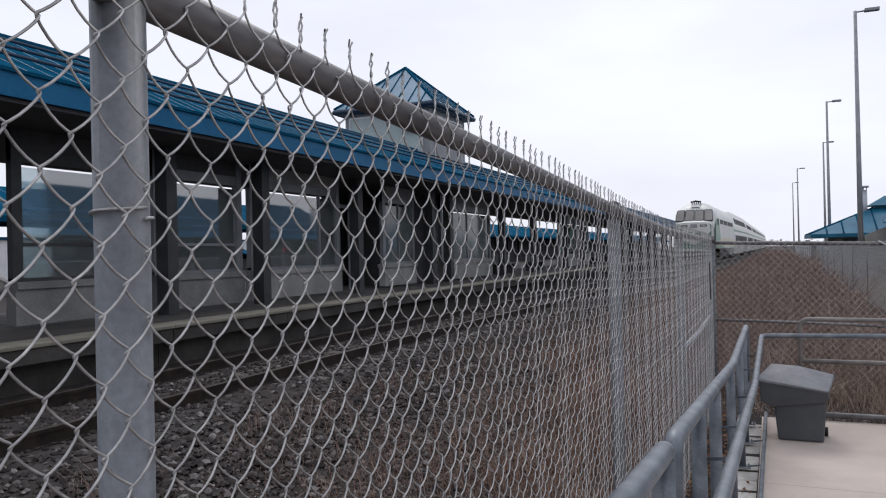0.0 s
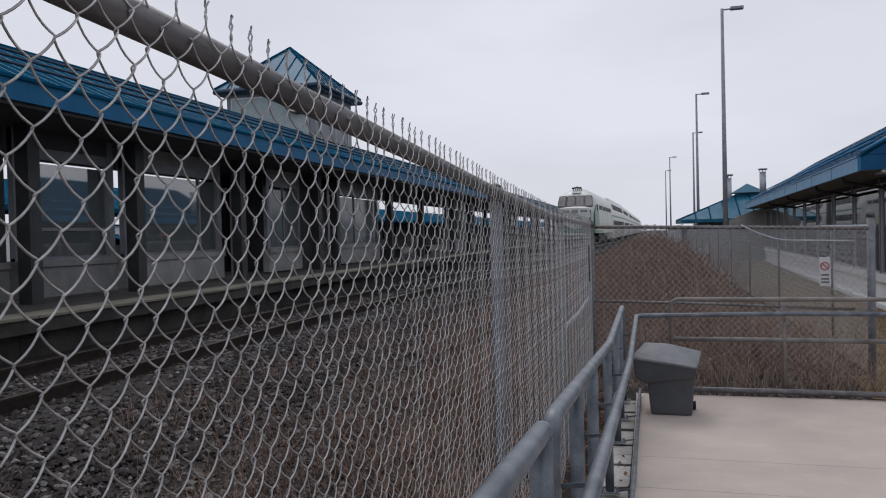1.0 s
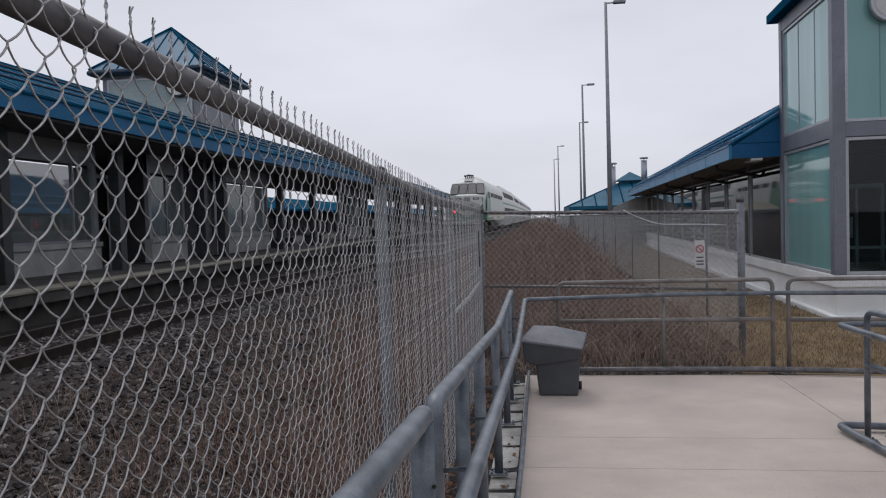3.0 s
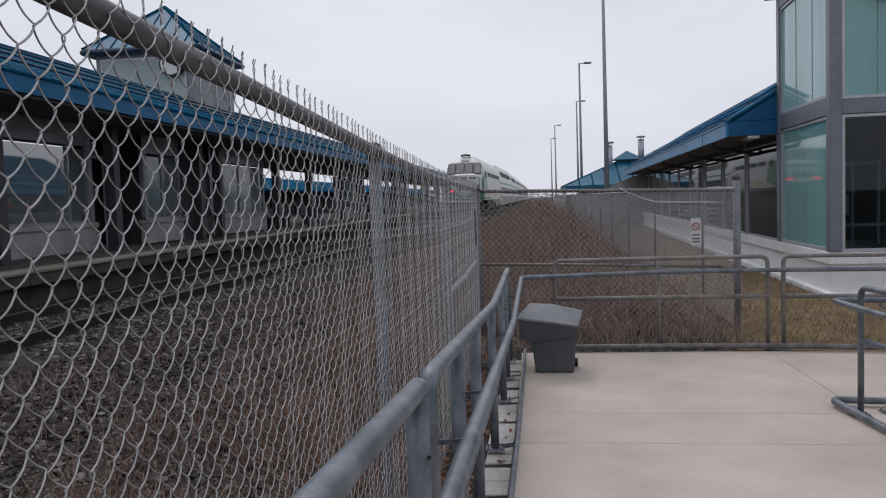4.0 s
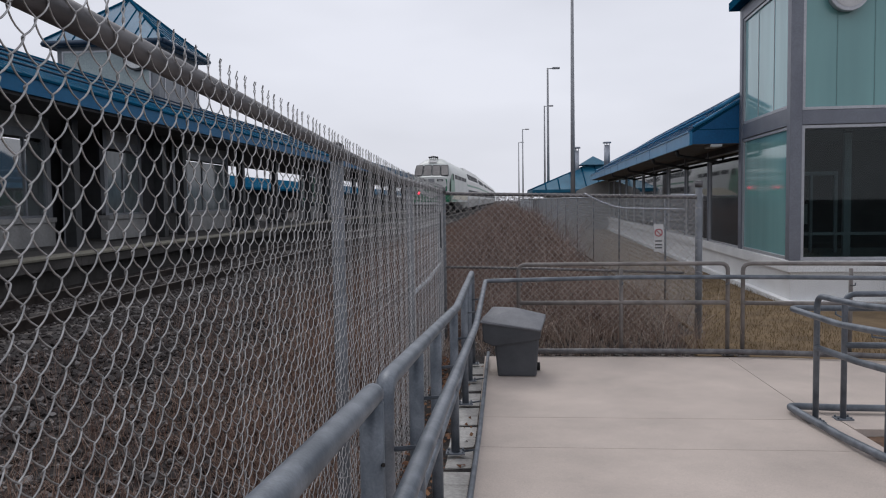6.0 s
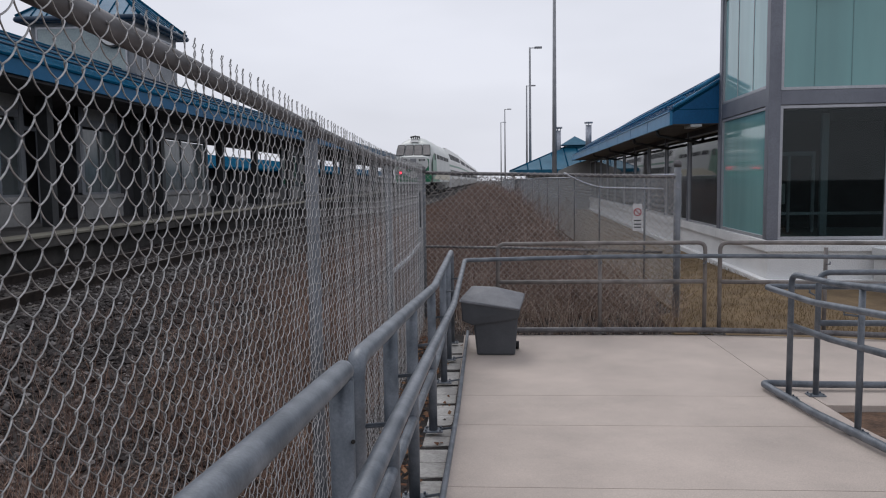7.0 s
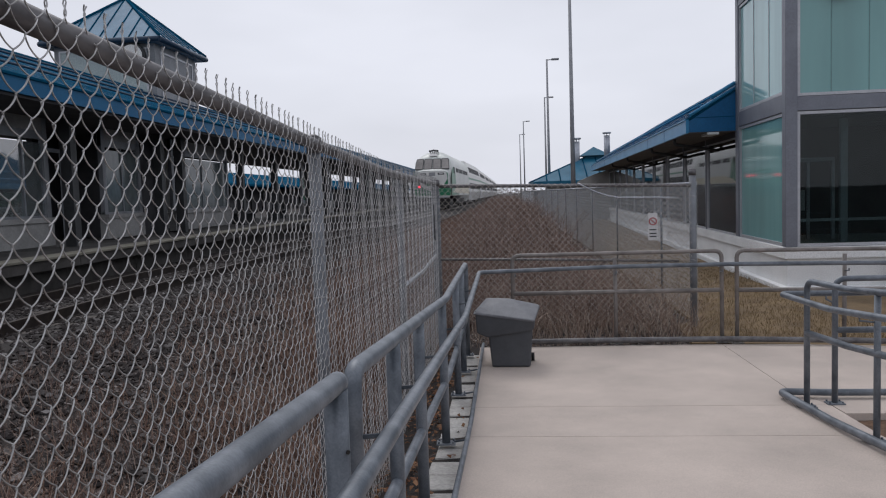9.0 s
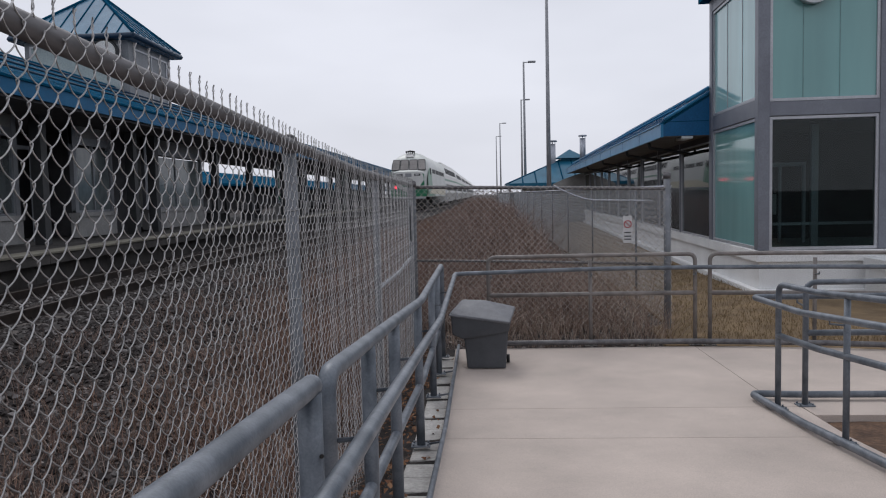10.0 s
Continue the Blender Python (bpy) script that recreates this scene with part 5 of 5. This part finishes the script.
def stalks(n, place, h0, h1, r, lean=0.25, twigs=2):
    """n dry stems, each a thin tapering three-sided rod with a few side twigs."""
    verts, faces = [], []

    def rod(p, q, r0, r1):
        b = len(verts)
        a0 = rng.uniform(0, 2.1)
        for pt, rr in ((p, r0), (q, r1)):
            for k in range(3):
                verts.append((pt[0] + rr * math.cos(a0 + k * 2.094), pt[1] + rr * math.sin(a0 + k * 2.094), pt[2]))
        for k in range(3):
            j = (k + 1) % 3
            faces.append((b + k, b + j, b + 3 + j, b + 3 + k))
    for k in range(n):
        x, y, z, f = place(k)
        h = rng.uniform(h0, h1) * f
        rr = r * (1 + 0.045 * max(0.0, y))
        l = rng.normal(0, lean, 2) * h
        m = (x + l[0] * 0.35, y + l[1] * 0.35, z + h * 0.55)
        t = (x + l[0], y + l[1], z + h)
        rod((x, y, z - 0.03), m, rr, rr * 0.8)
        rod(m, t, rr * 0.8, rr * 0.35)
        for _ in range(twigs):
            w = rng.uniform(0.3, 0.95)
            s = tuple(a + (b - a) * w for a, b in zip((x, y, z), t))
            g = rng.normal(0, 0.16, 2) * h
            rod(s, (s[0] + g[0], s[1] + g[1], s[2] + rng.uniform(0.05, 0.22) * h), rr * 0.6, rr * 0.25)
    return verts, faces


def ballast_place(k):
    y = -2.2 + 42 * rng.random() ** 1.7
    x = rng.uniform(-8.1, -3.4) if k % 3 else rng.uniform(-4.8, -1.2)
    z = ground_z(x, y) + 0.015
    if abs(x - track_x(y)) < 1.7:
        z = rail_z(y) - 0.15
    return x, y, z


v, f = stones(34000, ballast_place, 0.036)
stuff("ballast", v, f, M_BALLAST, "dark broken ballast stones along the track", "gravel")


def strip_place(k):
    y = -2.2 + 34 * rng.random() ** 1.5
    x = fence_x(y) - 0.12 - abs(rng.normal(0, 0.85 + 0.02 * y))
    clump = noise.noise(Vector((x * 0.9, y * 0.9, 3.0)))
    return x, y, ground_z(x, y), max(0.12, 0.6 + 1.5 * clump)


def gravel_place(k):
    y = -2.0 + 16 * rng.random() ** 1.4
    x = fence_x(y) - 0.05 - 3.3 * rng.random() ** 1.2
    return x, y, ground_z(x, y) + 0.004


v, f = stones(32000, gravel_place, 0.018)
stuff("fine_gravel", v, f, M_GRAVELF, "fine grey gravel on the bank", "gravel")


v, f = stalks(27000, strip_place, 0.08, 0.50, 0.0025, 0.38)
stuff("dry_weeds", v, f, M_WEED, "dry tan weed stalks on the gravel bank", "weeds")


v, f = stalks(7000, strip_place, 0.10, 0.34, 0.0028, 1.3, 1)
stuff("matted_straw", v, f, M_WEED, "flattened tangled straw on the gravel bank", "straw")


bush_y = 8.7 + 62 * rng.random(1100) ** 1.8
bush_x = np.array([rng.uniform(-3.0, 2.15 + 0.014 * (y - 8.5)) for y in bush_y])
bush_f = rng.uniform(0.55, 1.3, 1100)


def bed_weed_place(k):
    y = 0.6 + 16 * rng.random() ** 1.3
    x = rng.uniform(-4.6, -1.6)
    c = noise.noise(Vector((x * 1.1, y * 1.1, 12.0)))
    return x, y, ground_z(x, y), max(0.08, 0.45 + 1.6 * c)


v, f = stalks(5500, bed_weed_place, 0.06, 0.30, 0.0022, 0.6, 2)
stuff("ballast_weeds", v, f, M_WEEDR, "low reddish dead weeds among the ballast", "weeds")


def brush_place(k):
    """Stems grow in bushes: each bush is a fan of about twenty stems round its root."""
    j = k % 1100
    y = bush_y[j] + rng.normal(0, 0.16 + 0.006 * bush_y[j])
    x = bush_x[j] + rng.normal(0, 0.17)
    edge = 2.2 + 0.014 * (y - 8.5)
    w = max(0.0, min(1.0, (x + 2.6) / 3.4))
    f = bush_f[j] * (0.16 + 0.84 * w * w * (3 - 2 * w)) * (0.6 if y < 11 else 0.92) * max(0.25, min(1.0, 0.25 + (edge - x)))
    return x, y, ground_z(x, y), f


v, f = stalks(22000, brush_place, 0.40, 1.15, 0.0034, 0.34, 4)
stuff("brush", v, f, M_WEEDR, "dense reddish-brown dead brush behind the fence", "brush")


def straw_place(k):
    y = 7.3 + 5.5 * rng.random() ** 1.1
    x = rng.uniform(-1.0, 2.65)
    return x, y, ground_z(x, y), max(0.1, 0.25 + 0.22 * (x + 1.0) + 0.9 * noise.noise(Vector((x * 1.3, y * 1.3, 4.0))))


v, f = stalks(4200, straw_place, 0.12, 0.70, 0.0026, 0.6, 3)
stuff("straw_weeds", v, f, M_STRAW, "pale straw weeds at the foot of the fence", "weeds")


def verge_place(k):
    y = 7.25 + 4.5 * rng.random() ** 1.3
    x = -0.6 + 3.2 * rng.random() ** 1.8
    return x, y, ground_z(x, y) + 0.006


v, f = stones(3800, verge_place, 0.022)
stuff("verge_gravel", v, f, M_GRAVELF, "loose gravel between the landing and the fence", "gravel")


def lawn_place(k):
    y = 7.25 + 10 * rng.random() ** 1.4
    x = rng.uniform(2.6 if y < 8.4 else 2.95, 5.2)
    return x, y, -0.015, 1.0


v, f = stalks(7000, lawn_place, 0.02, 0.07, 0.0022, 0.6, 0)
stuff("dry_grass", v, f, M_GRASS, "short dry winter grass blades", "grass")


def litter():
    """Fallen leaves and scraps along the foot of the guard rail."""
    verts, faces = [], []
    for k in range(1500):
        y = rng.uniform(-1.5, 7.4)
        x = gx(y) + (rng.uniform(-0.42, -0.08) if k % 30 else rng.uniform(-0.1, 0.12))
        z = ramp(y) - 0.03 if x > gx(y) - 0.17 else -0.06
        s, a = rng.uniform(0.012, 0.035), rng.uniform(0, 6.28)
        b = len(verts)
        for da, q in ((0, 1), (1.57, 0.6), (3.14, 1), (4.71, 0.6)):
            verts.append((x + s * q * math.cos(a + da), y + s * q * math.sin(a + da), z + rng.uniform(0.0, 0.025)))
        faces.append((b, b + 1, b + 2, b + 3))
    stuff("leaf_litter", verts, faces, M_LEAF, "brown fallen leaves along the guard rail", "leaves")


M_LEAF = islands("dead_leaves", [(0.10, 0.045, 0.025), (0.17, 0.08, 0.045), (0.24, 0.13, 0.07), (0.07, 0.035, 0.022)])
def edge_blocks():
    """Pale concrete footings between the kerb tube and the guard posts, with gaps that hold soil."""
    y = -1.6
    while y < 6.9:
        n = rng.uniform(0.42, 0.66)
        bm = B()
        for k in range(2):
            t0, t1 = y + n * 0.5 * k, y + n * 0.5 * (k + 1) - 0.002
            w = rng.uniform(0.0, 0.025)
            q = [Vector((gx(u) + e, u, ramp(u) - 0.028)) for u, e in ((t0, -0.075 + w), (t0, 0.128), (t1, 0.128), (t1, -0.075 + w))]
            top = [bm.verts.new(p) for p in q]
            low = [bm.verts.new(p - Vector((0, 0, 0.2))) for p in q]
            bm.faces.new(top)
            for i in range(4):
                bm.faces.new((low[i], low[(i + 1) % 4], top[(i + 1) % 4], top[i]))
        tagged(part("edge_block", bm, M_STONE, None, "", 0.012), "pale concrete footing block beside the kerb tube", "block", "kerb footings")
        y += n + rng.uniform(0.05, 0.11)


def verge():
    """The narrow strip between guard posts and slab, stepping up with the ramp."""
    bm = B()
    ys = [-3.6 + 0.4 * i for i in range(29)]
    a = [bm.verts.new((gx(y) - 0.16, y, ramp(y) - 0.05)) for y in ys]
    b = [bm.verts.new((gx(y) + 0.145, y, ramp(y) - 0.03)) for y in ys]
    c = [bm.verts.new((gx(y) - 0.30, y, -0.25)) for y in ys]
    for i in range(len(ys) - 1):
        bm.faces.new((a[i], b[i], b[i + 1], a[i + 1]))
        bm.faces.new((c[i], a[i], a[i + 1], c[i + 1]))
    tagged(part("verge", bm, M_SOIL), "soil strip along the ramp's edge", "verge", "", "structure")


verge()
edge_blocks()
litter()


# ---- distance ----
def far_trees():
    verts, faces = [], []
    for k in range(14000):
        u = rng.random()
        x = -160 + 420 * u
        y = 330 + rng.uniform(0, 60)
        h = 2.6 + 2.5 * noise.noise(Vector((x * 0.02, 0, 0))) + 2.5 * noise.noise(Vector((x * 0.11, 5, 0)))
        z = rng.uniform(0, max(1.0, h))
        s = rng.uniform(0.18, 0.5)
        b = len(verts)
        p = rng.normal(0, s, (3, 3)) * (1, 1, 0.9)
        verts.extend([(x + q[0], y + q[1], max(0, z + q[2])) for q in p])
        faces.append((b, b + 1, b + 2))
    stuff("far_trees", verts, faces, M_FARTREE, "bare grey-brown tree line in the distance", "trees")


# horizon haze is put into the twigs' pale greys
M_FARTREE = islands("hazed_far_twigs", [(0.20, 0.18, 0.175), (0.28, 0.255, 0.25), (0.34, 0.32, 0.315)])
far_trees()


# ---- nearest ballast stones ----
stone_meshes = []
for k in range(7):
    bm = B()
    bmesh.ops.create_icosphere(bm, subdivisions=1, radius=1.0)
    for vv in bm.verts:
        vv.co *= rng.uniform(0.65, 1.15)
        vv.co.z *= 0.62
    stone_meshes.append(mesh_of("ballast_stone", bm, M_STONED))
for k in range(290):
    y = -1.6 + 6.0 * rng.random()
    x = -1.3 - 4.2 * rng.random()
    ob = new("ballast_stone", stone_meshes[k % 7])
    ob.parent = track
    r = rng.uniform(0.022, 0.055)
    ob.matrix_local = pose(x, y, ground_z(x, y) + 0.025, rng.uniform(-25, 25), rng.uniform(-25, 25), rng.uniform(0, 360)) @ Matrix.Diagonal((r, r * rng.uniform(0.7, 1.0), r, 1))
